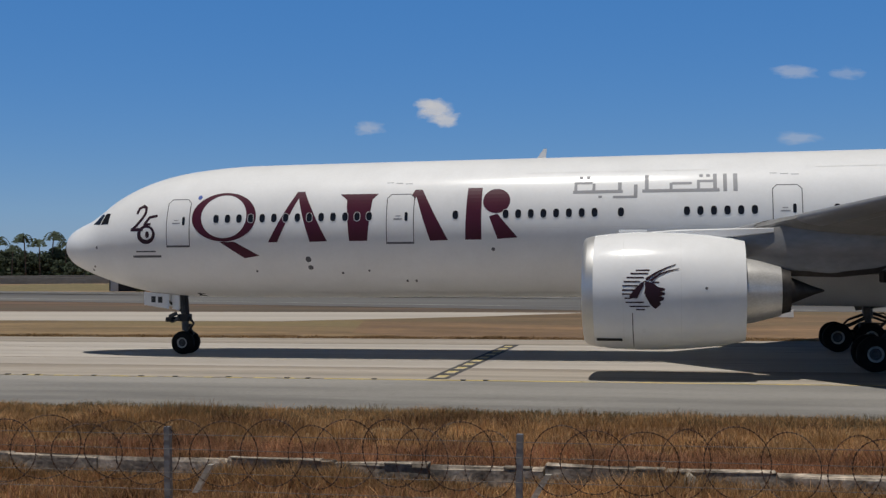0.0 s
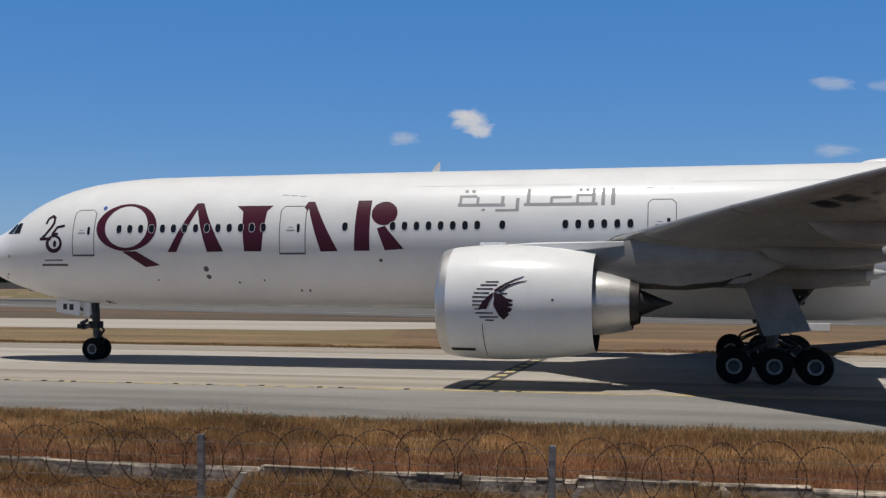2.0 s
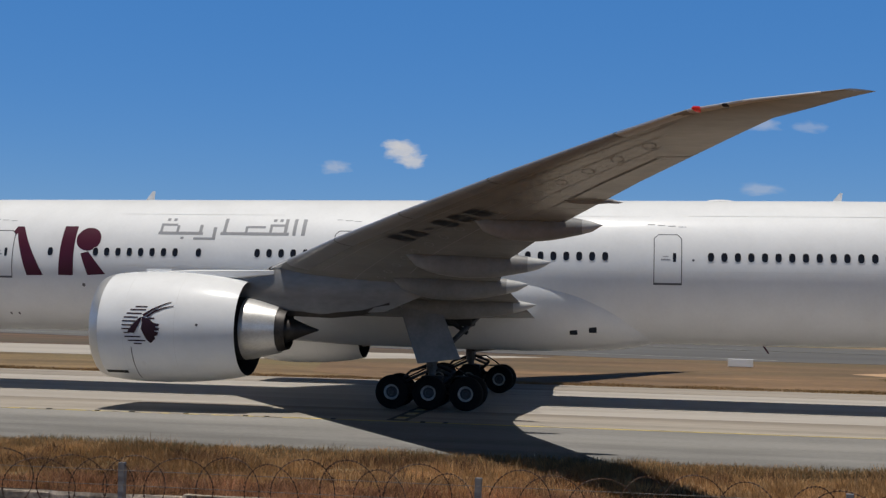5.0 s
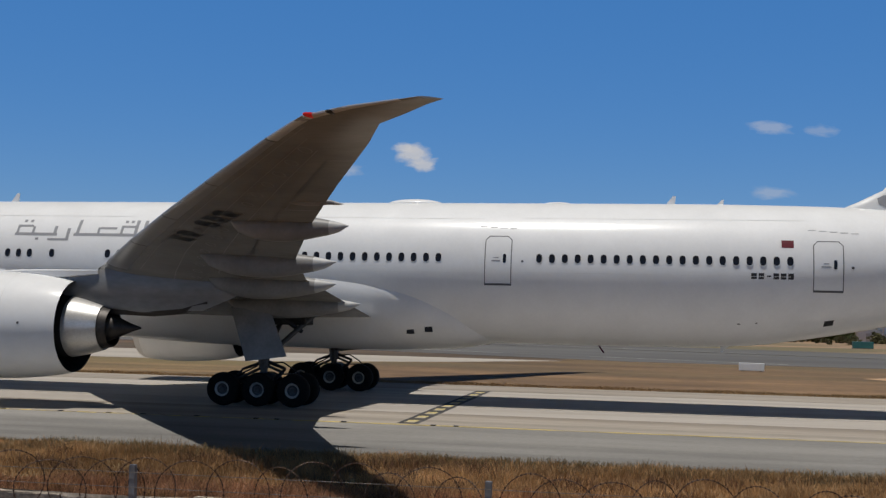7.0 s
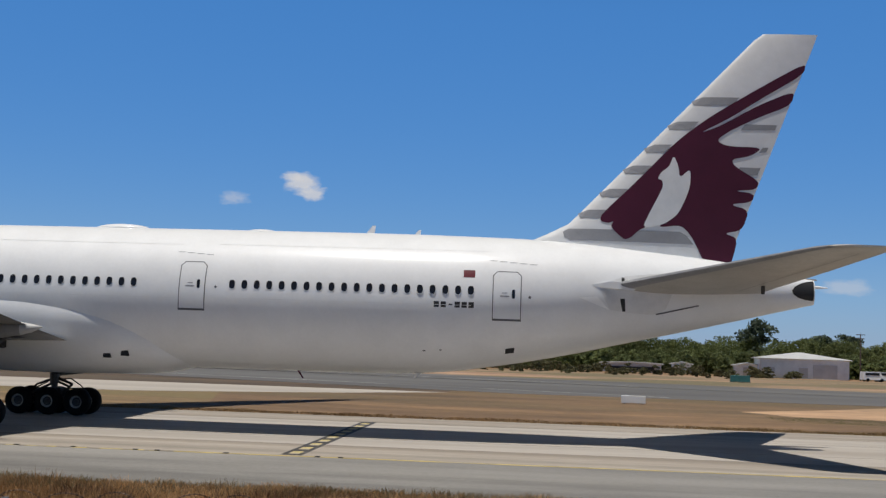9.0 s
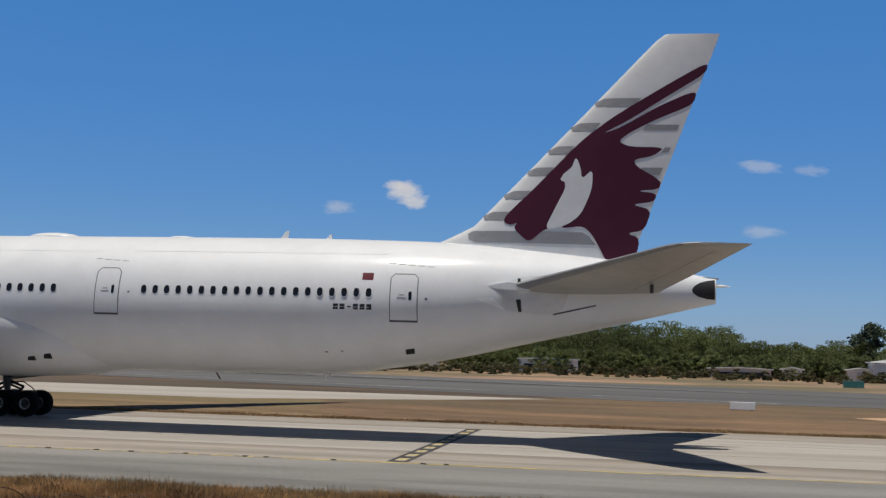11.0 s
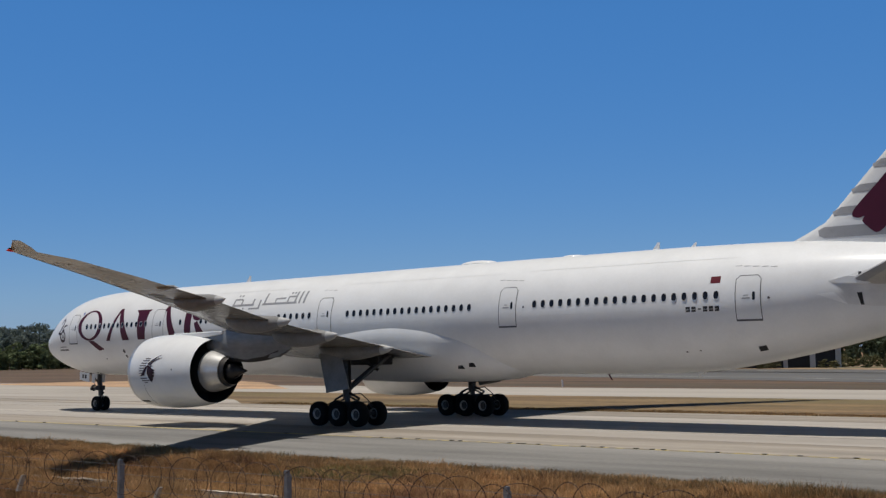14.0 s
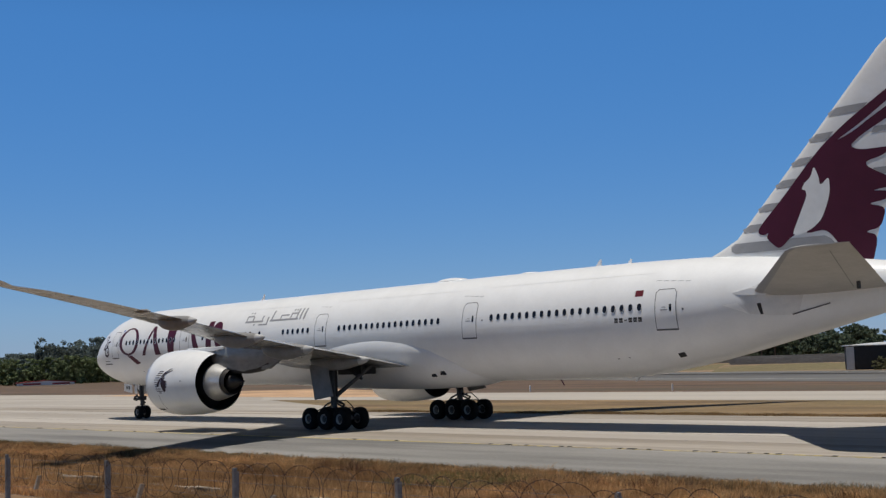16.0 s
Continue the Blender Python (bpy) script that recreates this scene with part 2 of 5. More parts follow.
M_POST = material("galvanised_fence_post", (0.20, 0.21, 0.225), 0.5, metal=0.5, vary=0.2, scale=5)
M_WIRE = material("galvanised_wire", (0.22, 0.20, 0.185), 0.5, metal=0.5, vary=0.2, scale=8)
M_RAZOR = material("rusty_razor_wire", (0.075, 0.042, 0.028), 0.6, metal=0.3, vary=0.35, scale=9)
M_STRUT = material("whitewashed_concrete_strut", (0.36, 0.33, 0.29), 0.85, vary=0.2, scale=5, bump=0.4)
M_SHEET = material("white_corrugated_sheet", (0.80, 0.81, 0.81), 0.5, vary=0.08, scale=0.5)
M_SHEET_GREY = material("grey_cladding_sheet", (0.52, 0.51, 0.495), 0.5, vary=0.08, scale=0.4)
M_ROOF = material("pale_metal_roof", (0.55, 0.55, 0.54), 0.45, vary=0.1, scale=0.4)
M_RED = material("red_painted_panel", (0.35, 0.05, 0.045), 0.5, vary=0.15)


# ---- building helpers ----
def mesh_object(name, verts, faces, mat, smooth=False, sharp=None):
    me = bpy.data.meshes.new(name)
    me.from_pydata([tuple(v) for v in verts], [], [tuple(f) for f in faces])
    me.materials.append(mat)
    if smooth:
        me.polygons.foreach_set("use_smooth", [True] * len(me.polygons))
        if sharp:
            me.set_sharp_from_angle(angle=radians(sharp))
    me.update()
    return new(name, me)


def part(name, bm, mat, parent, label="", smooth=False, sharp=35):
    """One bmesh as one mesh object under a thing or a part."""
    me = bpy.data.meshes.new(name)
    bmesh.ops.recalc_face_normals(bm, faces=bm.faces)
    bm.to_mesh(me)
    bm.free()
    me.materials.append(mat)
    if smooth:
        me.polygons.foreach_set("use_smooth", [True] * len(me.polygons))
        me.set_sharp_from_angle(angle=radians(sharp))
    ob = new(name, me)
    ob.parent = parent
    return tagged(ob, label)


def add_box(bm, lo, hi, m=None):
    g = bmesh.ops.create_cube(bm, size=1)["verts"]
    mid = [(a + b) / 2 for a, b in zip(lo, hi)]
    size = [abs(b - a) for a, b in zip(lo, hi)]
    t = Matrix.Translation(mid) @ Matrix.Diagonal((*size, 1))
    bmesh.ops.transform(bm, matrix=(m or Matrix()) @ t, verts=g)
    return g


def box(lo, hi, bevel=0.0, m=None):
    bm = bmesh.new()
    add_box(bm, lo, hi, m)
    if bevel:
        bmesh.ops.bevel(bm, geom=bm.edges[:], offset=bevel, segments=2, affect="EDGES", profile=0.6)
    return bm


def add_rod(bm, a, b, r, r2=None, seg=10):
    a, b = Vector(a), Vector(b)
    d = b - a
    m = Matrix.Translation((a + b) / 2) @ d.to_track_quat("Z", "Y").to_matrix().to_4x4()
    bmesh.ops.create_cone(bm, cap_ends=True, segments=seg, radius1=r, radius2=r if r2 is None else r2, depth=d.length, matrix=m)


def rods(*items):
    bm = bmesh.new()
    for it in items:
        add_rod(bm, *it)
    return bm


def add_loft(bm, rings, closed=True, cap=True):
    """Joins rings of equal length with quads."""
    vs = [[bm.verts.new(p) for p in ring] for ring in rings]
    n = len(rings[0])
    for a, b in zip(vs, vs[1:]):
        for i in range(n if closed else n - 1):
            j = (i + 1) % n
            bm.faces.new((a[i], a[j], b[j], b[i]))
    if cap:
        bm.faces.new(vs[0])
        bm.faces.new(vs[-1][::-1])
    return vs


def loft(rings, closed=True, cap=True):
    bm = bmesh.new()
    add_loft(bm, rings, closed, cap)
    return bm


def revolve(profile, centre, seg=56, cap=False):
    """Turns (u, r) pairs about a line along x through centre."""
    y0, z0 = centre
    return loft([[(u, y0 + r * math.cos(2 * math.pi * k / seg), z0 + r * math.sin(2 * math.pi * k / seg)) for k in range(seg)] for u, r in profile], True, cap)


def decal(shapes, place, du=0.5, dw=0.16):
    """Flat painted shapes, cut fine enough to lie on a curved skin; place(u, w) gives the point on it."""
    bm = bmesh.new()
    for poly in shapes:
        bm.faces.new([bm.verts.new((u, w, 0)) for u, w in poly])
    bmesh.ops.triangulate(bm, faces=bm.faces[:])
    for axis, step in ((0, du), (1, dw)):
        lo, hi = min(v.co[axis] for v in bm.verts), max(v.co[axis] for v in bm.verts)
        no = (1, 0, 0) if axis == 0 else (0, 1, 0)
        k = math.floor(lo / step) + 1
        while k * step < hi - 1e-4:
            at = [0, 0, 0]
            at[axis] = k * step
            bmesh.ops.bisect_plane(bm, geom=bm.verts[:] + bm.edges[:] + bm.faces[:], plane_co=at, plane_no=no)
            k += 1
    for v in bm.verts:
        v.co = place(v.co.x, v.co.y)
    return bm


def oval(cu, cw, a, b, n=28, power=2.0, turn=0.0):
    out = []
    for k in range(n):
        t = 2 * math.pi * k / n
        c, s = math.cos(t), math.sin(t)
        x, y = a * math.copysign(abs(c) ** (2 / power), c), b * math.copysign(abs(s) ** (2 / power), s)
        out.append((cu + x * math.cos(turn) - y * math.sin(turn), cw + x * math.sin(turn) + y * math.cos(turn)))
    return out


def ring_shapes(outer, inner):
    n = len(outer)
    return [[outer[k], outer[(k + 1) % n], inner[(k + 1) % n], inner[k]] for k in range(n)]


def bar(u0, w0, u1, w1, t0, t1=None):
    """A straight painted bar from one point to another, with its widths along u."""
    t1 = t0 if t1 is None else t1
    return [(u0 - t0 / 2, w0), (u0 + t0 / 2, w0), (u1 + t1 / 2, w1), (u1 - t1 / 2, w1)]


def rect(u0, w0, u1, w1):
    return [(u0, w0), (u1, w0), (u1, w1), (u0, w1)]


# ---- ground and pavements ----
def strip(name, corners, z, mat, label, divide=1):
    """A paved strip with a little thickness, from its corners in the plan."""
    bm = bmesh.new()
    low = [bm.verts.new((x, y, z - 0.05)) for x, y in corners]
    top = [bm.verts.new((x, y, z)) for x, y in corners]
    n = len(corners)
    for i in range(n):
        j = (i + 1) % n
        bm.faces.new((low[i], low[j], top[j], top[i]))
    bm.faces.new(top)
    ob = part(name, bm, mat, None, label)
    return tagged(ob, kind="structure")


ground = mesh_object("ground", [(-4500, -1500, 0), (4500, -1500, 0), (4500, 4500, 0), (-4500, 4500, 0)], [(0, 1, 2, 3)], M_EARTH)
tagged(ground, "dry straw-brown airfield grassland, flat and open", kind="structure")


def run_near(x):
    return 108.7 + 0.03 * x if x > -2 else 107.9 - 0.42 * x


def run_far(x):
    return 172 - 0.33 * x


strip("taxiway_shoulder", [(-600, 32.0), (300, 32.0), (300, 41.6), (-600, 41.6)], 0.004, M_SHOULDER, "grey asphalt shoulder along the taxiway")
strip("taxiway", [(-600, 41.6), (300, 41.6), (300, 65.0), (-600, 65.0)], 0.008, M_CONCRETE, "pale beige streaked concrete taxiway, sunlit")
strip("taxiway_edge_lane", [(-600, 41.6), (300, 41.6), (300, 46.4), (-600, 46.4)], 0.010, M_LANE, "brown-streaked worn concrete lane inside the edge line")
strip("taxiway_far_lane", [(-600, 61.0), (300, 61.0), (300, 66.4), (-600, 64.4)], 0.010, M_LANE, "brown-streaked worn concrete lane on the far side")
strip("grass_strip", [(-900, 65.0), (100, 65.0), (100, 112), (-900, 112)], 0.006, M_VERGE, "short dry olive-brown grass strip between pavements")
strip("reddish_verge", [(-14, 65.95), (100, 66.5), (100, run_near(100) - 0.1), (-2, run_near(-2) - 0.1), (-8, 105.4), (-16, 96.4), (-24, 90), (-20, 72)], 0.013, M_RED_VERGE, "reddish-brown dry grass beside the runway")
strip("verge", [(-900, 106.4), (-8, 106.4), (-8, 111), (-60, run_near(-60) - 0.2), (-900, run_near(-900) - 0.2)], 0.012, M_BROWN, "brown dry grass verge between pavements")
strip("taxiway_beyond", [(-900, 87), (-30, 87), (-16, 97), (-8, 106), (-30, 106.2), (-900, 106.2)], 0.02, M_PALE, "pale concrete strip beyond the grass")
strip("runway", [(-900, run_near(-900)), (-2, run_near(-2)), (100, run_near(100)), (100, run_far(100)), (-900, run_far(-900))], 0.03, M_RUNWAY, "grey asphalt runway with pale worn lines")
strip("sand_bank", [(-900, run_far(-900) + 0.2), (100, run_far(100) + 0.2), (300, 100), (300, 245), (-30, 240), (-900, 520)], 0.02, M_SAND, "orange sandy bank with dry weeds")
strip("taxiway_link", [(-900, 65.0), (-76, 65.0), (-84, 71), (-121, 89), (-132, 98), (-900, 112)], 0.024, M_CONCRETE, "pale concrete link joining the taxiways")
strip("sand_patch", [(-180, 100), (-117, 94), (-104, 96), (-133, 118), (-155, 127), (-176, 116)], 0.034, M_SAND_BARE, "bare orange sandy strip beside the far pavement")
strip("bare_patch", [(14.5, 88.6), (17.6, 83.4), (24, 82.6), (34, 84), (44, 90), (42, 104), (30, 106), (21, 95)], 0.020, M_SAND_BARE, "bare sandy patch in the dry grass")


def line_marks():
    edge = part("edge_line", box((-400, 41.29, 0.008), (200, 41.51, 0.014)), M_YELLOW, None)
    tagged(edge, "worn yellow edge line painted on the taxiway", kind="structure")
    rng = random.Random(4)
    x = -95.0
    bm = box((-0.09, -0.07, 0), (0.09, 0.07, 0.03), 0.012)
    stud = part("line_stud", bm, M_MARK_BLACK, edge)
    stud.matrix_basis = pose(-95, 41.4, 0.014)
    for k in range(24):
        x += rng.choice((0.5, 0.8, 3.2, 5.5, 7.5))
        copy_thing(stud, pose(x, 41.4 + rng.uniform(-0.05, 0.05), 0.014, 0, 0, rng.uniform(-4, 4)))
    # the line's paint has flaked to short dark dashes on this stretch
    flake = part("paint_gap", box((-0.2, -0.1, 0), (0.2, 0.1, 0.004)), M_LANE, edge)
    flake.matrix_basis = pose(-40, 41.4, 0.013)
    x = -40.0
    while x < -13:
        x += rng.uniform(0.55, 1.25)
        copy_thing(flake, pose(x, 41.4 + rng.uniform(-0.04, 0.04), 0.013) @ Matrix.Diagonal((rng.uniform(0.6, 1.5), rng.uniform(0.7, 1.2), 1, 1)))
        if rng.random() < 0.4:
            copy_thing(stud, pose(x + 0.3, 41.4 + rng.uniform(-0.05, 0.05), 0.014, 0, 0, rng.uniform(-4, 4)))
    ladder = part("ladder_marking", box((-8.9, 41.8, 0.0105), (-8.14, 61.2, 0.0135)), M_MARK_BLACK, None)
    tagged(ladder, "black and yellow ladder marking across the taxiway", kind="structure")
    dash = part("dash", box((-0.19, -0.5, 0), (0.19, 0.5, 0.004)), M_DASH, ladder)
    for k in range(10):
        at = pose(-8.52, 42.7 + 1.88 * k, 0.0142)
        if k:
            copy_thing(dash, at)
        else:
            dash.matrix_basis = at
    for y in (46.4, 50.2, 57.0, 61.0):
        seam = part("slab_joint", box((-300, y - 0.02, 0.0105), (150, y + 0.02, 0.0135)), M_JOINT, None)
        tagged(seam, "dark tarred joint between concrete lanes", kind="structure")
    for off, wd, nm in ((8, 0.9, "runway_line"), (44, 0.9, "runway_line")):
        a, b = -420, 12
        ya, yb = 109 - 0.42 * a + off, 109 - 0.42 * b + off
        tagged(part(nm, loft([[(a, ya, 0.031), (a, ya + wd, 0.031), (a, ya + wd, 0.036), (a, ya, 0.036)],
                              [(b, yb, 0.031), (b, yb + wd, 0.031), (b, yb + wd, 0.036), (b, yb, 0.036)]]), M_LINE, None),
               "faded white runway line", kind="structure")


line_marks()


def blades(name, label, count, region, height, width, mat, seed, clumps=0):
    """Standing dry grass: thin bent blades in one mesh."""
    rs = np.random.RandomState(seed)
    x = rs.uniform(region[0], region[1], count)
    y = rs.uniform(region[2], region[3], count)
    if clumps:
        own = rs.randint(0, clumps, count)
        x = x[:clumps][own] + rs.normal(0, 0.34, count)
        y = np.clip(y[:clumps][own] + rs.normal(0, 0.16, count), region[2], region[3])
    patch = 0.72 + 0.3 * np.sin(x * 0.9 + 1.7 * np.sin(y * 0.7)) * np.sin(y * 1.3 + 0.6 * np.sin(x * 0.31))
    patch += 0.28 * np.sin(x * 2.7 + 2.1 * np.sin(y * 1.9 + x * 0.37)) * np.sin(y * 3.1 + 1.3 * np.sin(x * 1.1))
    h = height * rs.uniform(0.45, 1.1, count) * patch
    a = rs.uniform(0, math.pi, count)
    dx, dy = np.cos(a) * width / 2, np.sin(a) * width / 2
    lx, ly = rs.normal(0, 0.42, count) * h, rs.normal(0, 0.42, count) * h
    z0 = np.full(count, -0.01)
    v = np.stack([np.stack([x - dx, y - dy, z0], -1), np.stack([x + dx, y + dy, z0], -1),
                  np.stack([x + dx * 0.7 + lx * 0.4, y + dy * 0.7 + ly * 0.4, h * 0.6], -1),
                  np.stack([x - dx * 0.7 + lx * 0.4, y - dy * 0.7 + ly * 0.4, h * 0.6], -1),
                  np.stack([x + lx, y + ly, h], -1)], 1).reshape(-1, 3)
    k = np.arange(count) * 5
    me = bpy.data.meshes.new(name)
    me.vertices.add(count * 5)
    me.vertices.foreach_set("co", v.ravel())
    loops = np.stack([k, k + 1, k + 2, k + 3, k + 3, k + 2, k + 4], -1).ravel()
    me.loops.add(count * 7)
    me.loops.foreach_set("vertex_index", loops.astype(np.int32))
    me.polygons.add(count * 2)
    starts = np.stack([np.arange(count) * 7, np.arange(count) * 7 + 4], -1).ravel()
    me.polygons.foreach_set("loop_start", starts.astype(np.int32))
    me.update(calc_edges=True)
    me.materials.append(mat)
    ob = new(name, me)
    return tagged(ob, label, "grass", kind="stuff")


def belt(name, label, count, y0, y1, height, mat, seed, x0=-72, x1=14):
    return blades(name, label, count, (x0, x1, y0, y1), height, 0.0145, mat, seed)


belt("dry_grass", "tall reddish-brown dry grass behind the low wall", 90000, 21.2, 25.0, 0.42, M_RED_STRAW, 3, -22)
belt("dry_grass", "tall golden dry grass behind the low wall", 80000, 21.2, 25.0, 0.40, M_STRAW, 43, -72, -19)
belt("dry_grass", "tall golden dry grass beside the taxiway", 210000, 24.4, 31.4, 0.31, M_STRAW, 13)
belt("seeding_weeds", "grey-green seeding weeds along the taxiway shoulder", 70000, 29.9, 32.15, 0.24, M_WEED, 23)
belt("green_weeds", "low green weeds in the dry grass", 5000, 26.0, 29.6, 0.34, M_GREEN, 33, -29.5, -24.8)
belt("green_weeds", "low green weeds between pavement and sandy patch", 9000, 76.0, 82.8, 0.10, M_GREEN, 53, 15, 34)
blades("straw_grass", "short dry grass along the far taxiway edge", 32000, (-76, 45, 65.6, 67.4), 0.17, 0.035, M_VERGE_BLADE, 6)


# dark clumps imitate the shadowed gaps of the grass
blades("dry_weeds", "dark reddish-brown clumps painted as shadow gaps in the dry grass", 26000, (-72, 12, 21.6, 30.5), 0.42, 0.017, M_GAP_SHADE, 71, 230)
blades("dry_weeds", "pale seeding grass clumps in the dry grass", 22000, (-72, 12, 21.6, 31.0), 0.5, 0.014, M_STRAW, 72, 200)
blades("dry_weeds", "dark reddish-brown clumps painted as shadow gaps before the low wall", 9000, (-60, 10, 18.4, 20.9), 0.4, 0.016, M_GAP_SHADE, 73, 90)


# ---- the airliner: x runs aft from the nose, y away from its port side, z up from the ground ----
TOP = ((-0.1, 5.05), (0.0, 5.33), (0.17, 5.62), (0.45, 5.83), (0.76, 5.99), (1.48, 6.31), (2.12, 6.72), (2.79, 7.21), (3.65, 7.67), (4.5, 8.0), (5.36, 8.25), (6.48, 8.46),
       (7.88, 8.61), (9.3, 8.69), (12, 8.72), (33, 8.80), (54, 8.86), (59.6, 8.79), (62, 8.68), (66, 8.32), (69.15, 7.97), (72.75, 7.32))
BOTTOM = ((-0.1, 4.95), (0.0, 4.62), (0.17, 4.40), (0.46, 4.16), (1.34, 3.75), (2.21, 3.43), (3.36, 3.09), (4.5, 2.86), (5.63, 2.74), (6.75, 2.68), (10, 2.64), (49, 2.67),
          (54.5, 2.71), (56, 2.77), (57.3, 2.88), (58.5, 3.06), (60.2, 3.34), (62.2, 3.74), (64.6, 4.3), (67, 4.86), (69.4, 5.43), (71.3, 5.9), (72.75, 6.25))
HALF = ((-0.1, 0.05), (0.0, 0.36), (0.17, 0.66), (0.5, 1.02), (1.0, 1.38), (1.6, 1.72), (2.5, 2.12), (3.5, 2.45), (4.5, 2.70), (5.5, 2.88), (6.5, 2.99), (8, 3.07), (9.5, 3.1),
        (54, 3.1), (58, 3.0), (61, 2.72), (64, 2.25), (67, 1.66), (70, 1.02), (72.0, 0.58), (72.75, 0.34))


def rounded(table):
    """A smooth curve through a table of pairs."""
    xs, ys = np.array([p[0] for p in table]), np.array([p[1] for p in table])
    h, d = np.diff(xs), np.diff(ys) / np.diff(xs)
    m = np.concatenate([[d[0]], [0 if a * b <= 0 else 2 * a * b / (a + b) for a, b in zip(d, d[1:])], [d[-1]]])

    def at(x):
        x = min(max(x, xs[0]), xs[-1])
        i = min(max(int(np.searchsorted(xs, x)) - 1, 0), len(h) - 1)
        t = (x - xs[i]) / h[i]
        return float(ys[i] * (1 + 2 * t) * (1 - t) ** 2 + h[i] * m[i] * t * (1 - t) ** 2 + ys[i + 1] * t * t * (3 - 2 * t) - h[i] * m[i + 1] * t * t * (1 - t))
    return at


top_at, bottom_at, half_at = rounded(TOP), rounded(BOTTOM), rounded(HALF)


def skin(u, w, off=0.012):
    """The point of the port side of the fuselage at u and height w."""
    c, hh, hw = (top_at(u) + bottom_at(u)) / 2, (top_at(u) - bottom_at(u)) / 2, half_at(u)
    k = min(max((w - c) / hh, -0.999), 0.999)
    v = hw * math.sqrt(1 - k * k)
    n = Vector((0, -v / hw ** 2, (w - c) / hh ** 2)).normalized()
    return Vector((u, -v, w)) + n * off


airliner = new("airliner")
tagged(airliner, "white twin-engine wide-body airliner with burgundy markings, taxiing", "airplane")


def fuselage():
    us = sorted(set([-0.1, -0.07, -0.03] + list(np.linspace(0, 1, 14)) + list(np.linspace(1, 10, 40)) + list(np.linspace(10, 54, 45)) + list(np.linspace(54, 72.75, 48))))
    rings = []
    for u in us:
        c, hh, hw = (top_at(u) + bottom_at(u)) / 2, (top_at(u) - bottom_at(u)) / 2, half_at(u)
        rings.append([(u, hw * math.cos(2 * math.pi * k / 72), c + hh * math.sin(2 * math.pi * k / 72)) for k in range(72)])
    body = part("fuselage", loft(rings), M_WHITE, airliner, "glossy white fuselage with a greyish belly", True, 50)
    # cockpit glazing
    for n, poly in enumerate(([(2.02, 6.03), (2.5, 6.0), (2.66, 6.44), (2.42, 6.5)], [(2.57, 6.0), (3.05, 6.02), (3.04, 6.5), (2.74, 6.52)])):
        for side in (1, -1):
            bm = decal([poly], lambda u, w: skin(u, w, 0.014), 0.2, 0.1)
            if side < 0:
                for v in bm.verts:
                    v.co.y *= -1
            part("cockpit_window", bm, M_GLASS, airliner, "dark cockpit window")
    return body


fuselage()


def cabin_windows():
    first = None
    rows = ((8.61, 0.534, 14), (19.31, 1, 1), (21.45, 0.529, 8), (26.23, 1, 1), (28.89, 0.536, 6), (34.75, 0.532, 18), (48.05, 0.5316, 20))
    bm = decal([oval(25.0, 6.2, 0.125, 0.185, 14, 2.6)], lambda u, w: skin(u, w, 0.012) - Vector((25.0, 0, 0)), 0.5, 0.12)
    rim = decal(ring_shapes(oval(25.0, 6.2, 0.146, 0.206, 14, 2.6), oval(25.0, 6.2, 0.127, 0.187, 14, 2.6)), lambda u, w: skin(u, w, 0.010) - Vector((25.0, 0, 0)), 0.5, 0.2)
    for u0, step, n in rows:
        for k in range(n):
            u = u0 + k * step
            inset = half_at(u) - 3.1
            at = pose(u, -inset - (0.02 if u > 55.5 else 0), 0.0034 * (u - 25) + 0.0, 0, 0, 0)
            if first is None:
                first = part("cabin_window", bm, M_GLASS, airliner, "dark oval cabin window")
                part("window_rim", rim, M_LIGHT_GREY, first)
                first.matrix_basis = at
            else:
                copy_thing(first, at)


cabin_windows()


def cabin_door(u0, u1, w0, w1):
    o = [(u0, w0), (u1, w0), (u1, w1 - 0.18), (u1 - 0.18, w1), (u0 + 0.18, w1), (u0, w1 - 0.18)]
    t = 0.035
    i = [(u0 + t, w0 + t), (u1 - t, w0 + t), (u1 - t, w1 - 0.19), (u1 - 0.19, w1 - t), (u0 + 0.19, w1 - t), (u0 + t, w1 - 0.19)]
    door = part("door", decal([i], lambda u, w: skin(u, w, 0.008)), M_WHITE, airliner, "white cabin door with a dark seam", True)
    part("door_seam", decal(ring_shapes(o, i), lambda u, w: skin(u, w, 0.011)), M_SEAM, door)
    part("door_sill", decal([rect(u0, w0 - 0.05, u1, w0 + 0.03)], lambda u, w: skin(u, w, 0.014)), M_SEAM, door)
    mu = (u0 + u1) / 2
    part("door_window", decal([oval(mu + 0.27, (w0 + w1) / 2 + 0.06, 0.07, 0.19, 12, 4)], lambda u, w: skin(u, w, 0.015)), M_GLASS, door)
    part("door_handle", decal([rect(mu - 0.28, (w0 + w1) / 2 - 0.06, mu + 0.1, (w0 + w1) / 2 - 0.01), rect(mu - 0.2, (w0 + w1) / 2 + 0.08, mu + 0.02, (w0 + w1) / 2 + 0.11)],
                              lambda u, w: skin(u, w, 0.015)), M_GREY, door)


for d in ((6.22, 7.36, 4.97, 7.06), (16.3, 17.52, 5.03, 7.12), (32.26, 33.44, 5.15, 7.24), (45.76, 46.9, 5.18, 7.22), (59.05, 60.25, 5.14, 7.16)):
    cabin_door(*d)


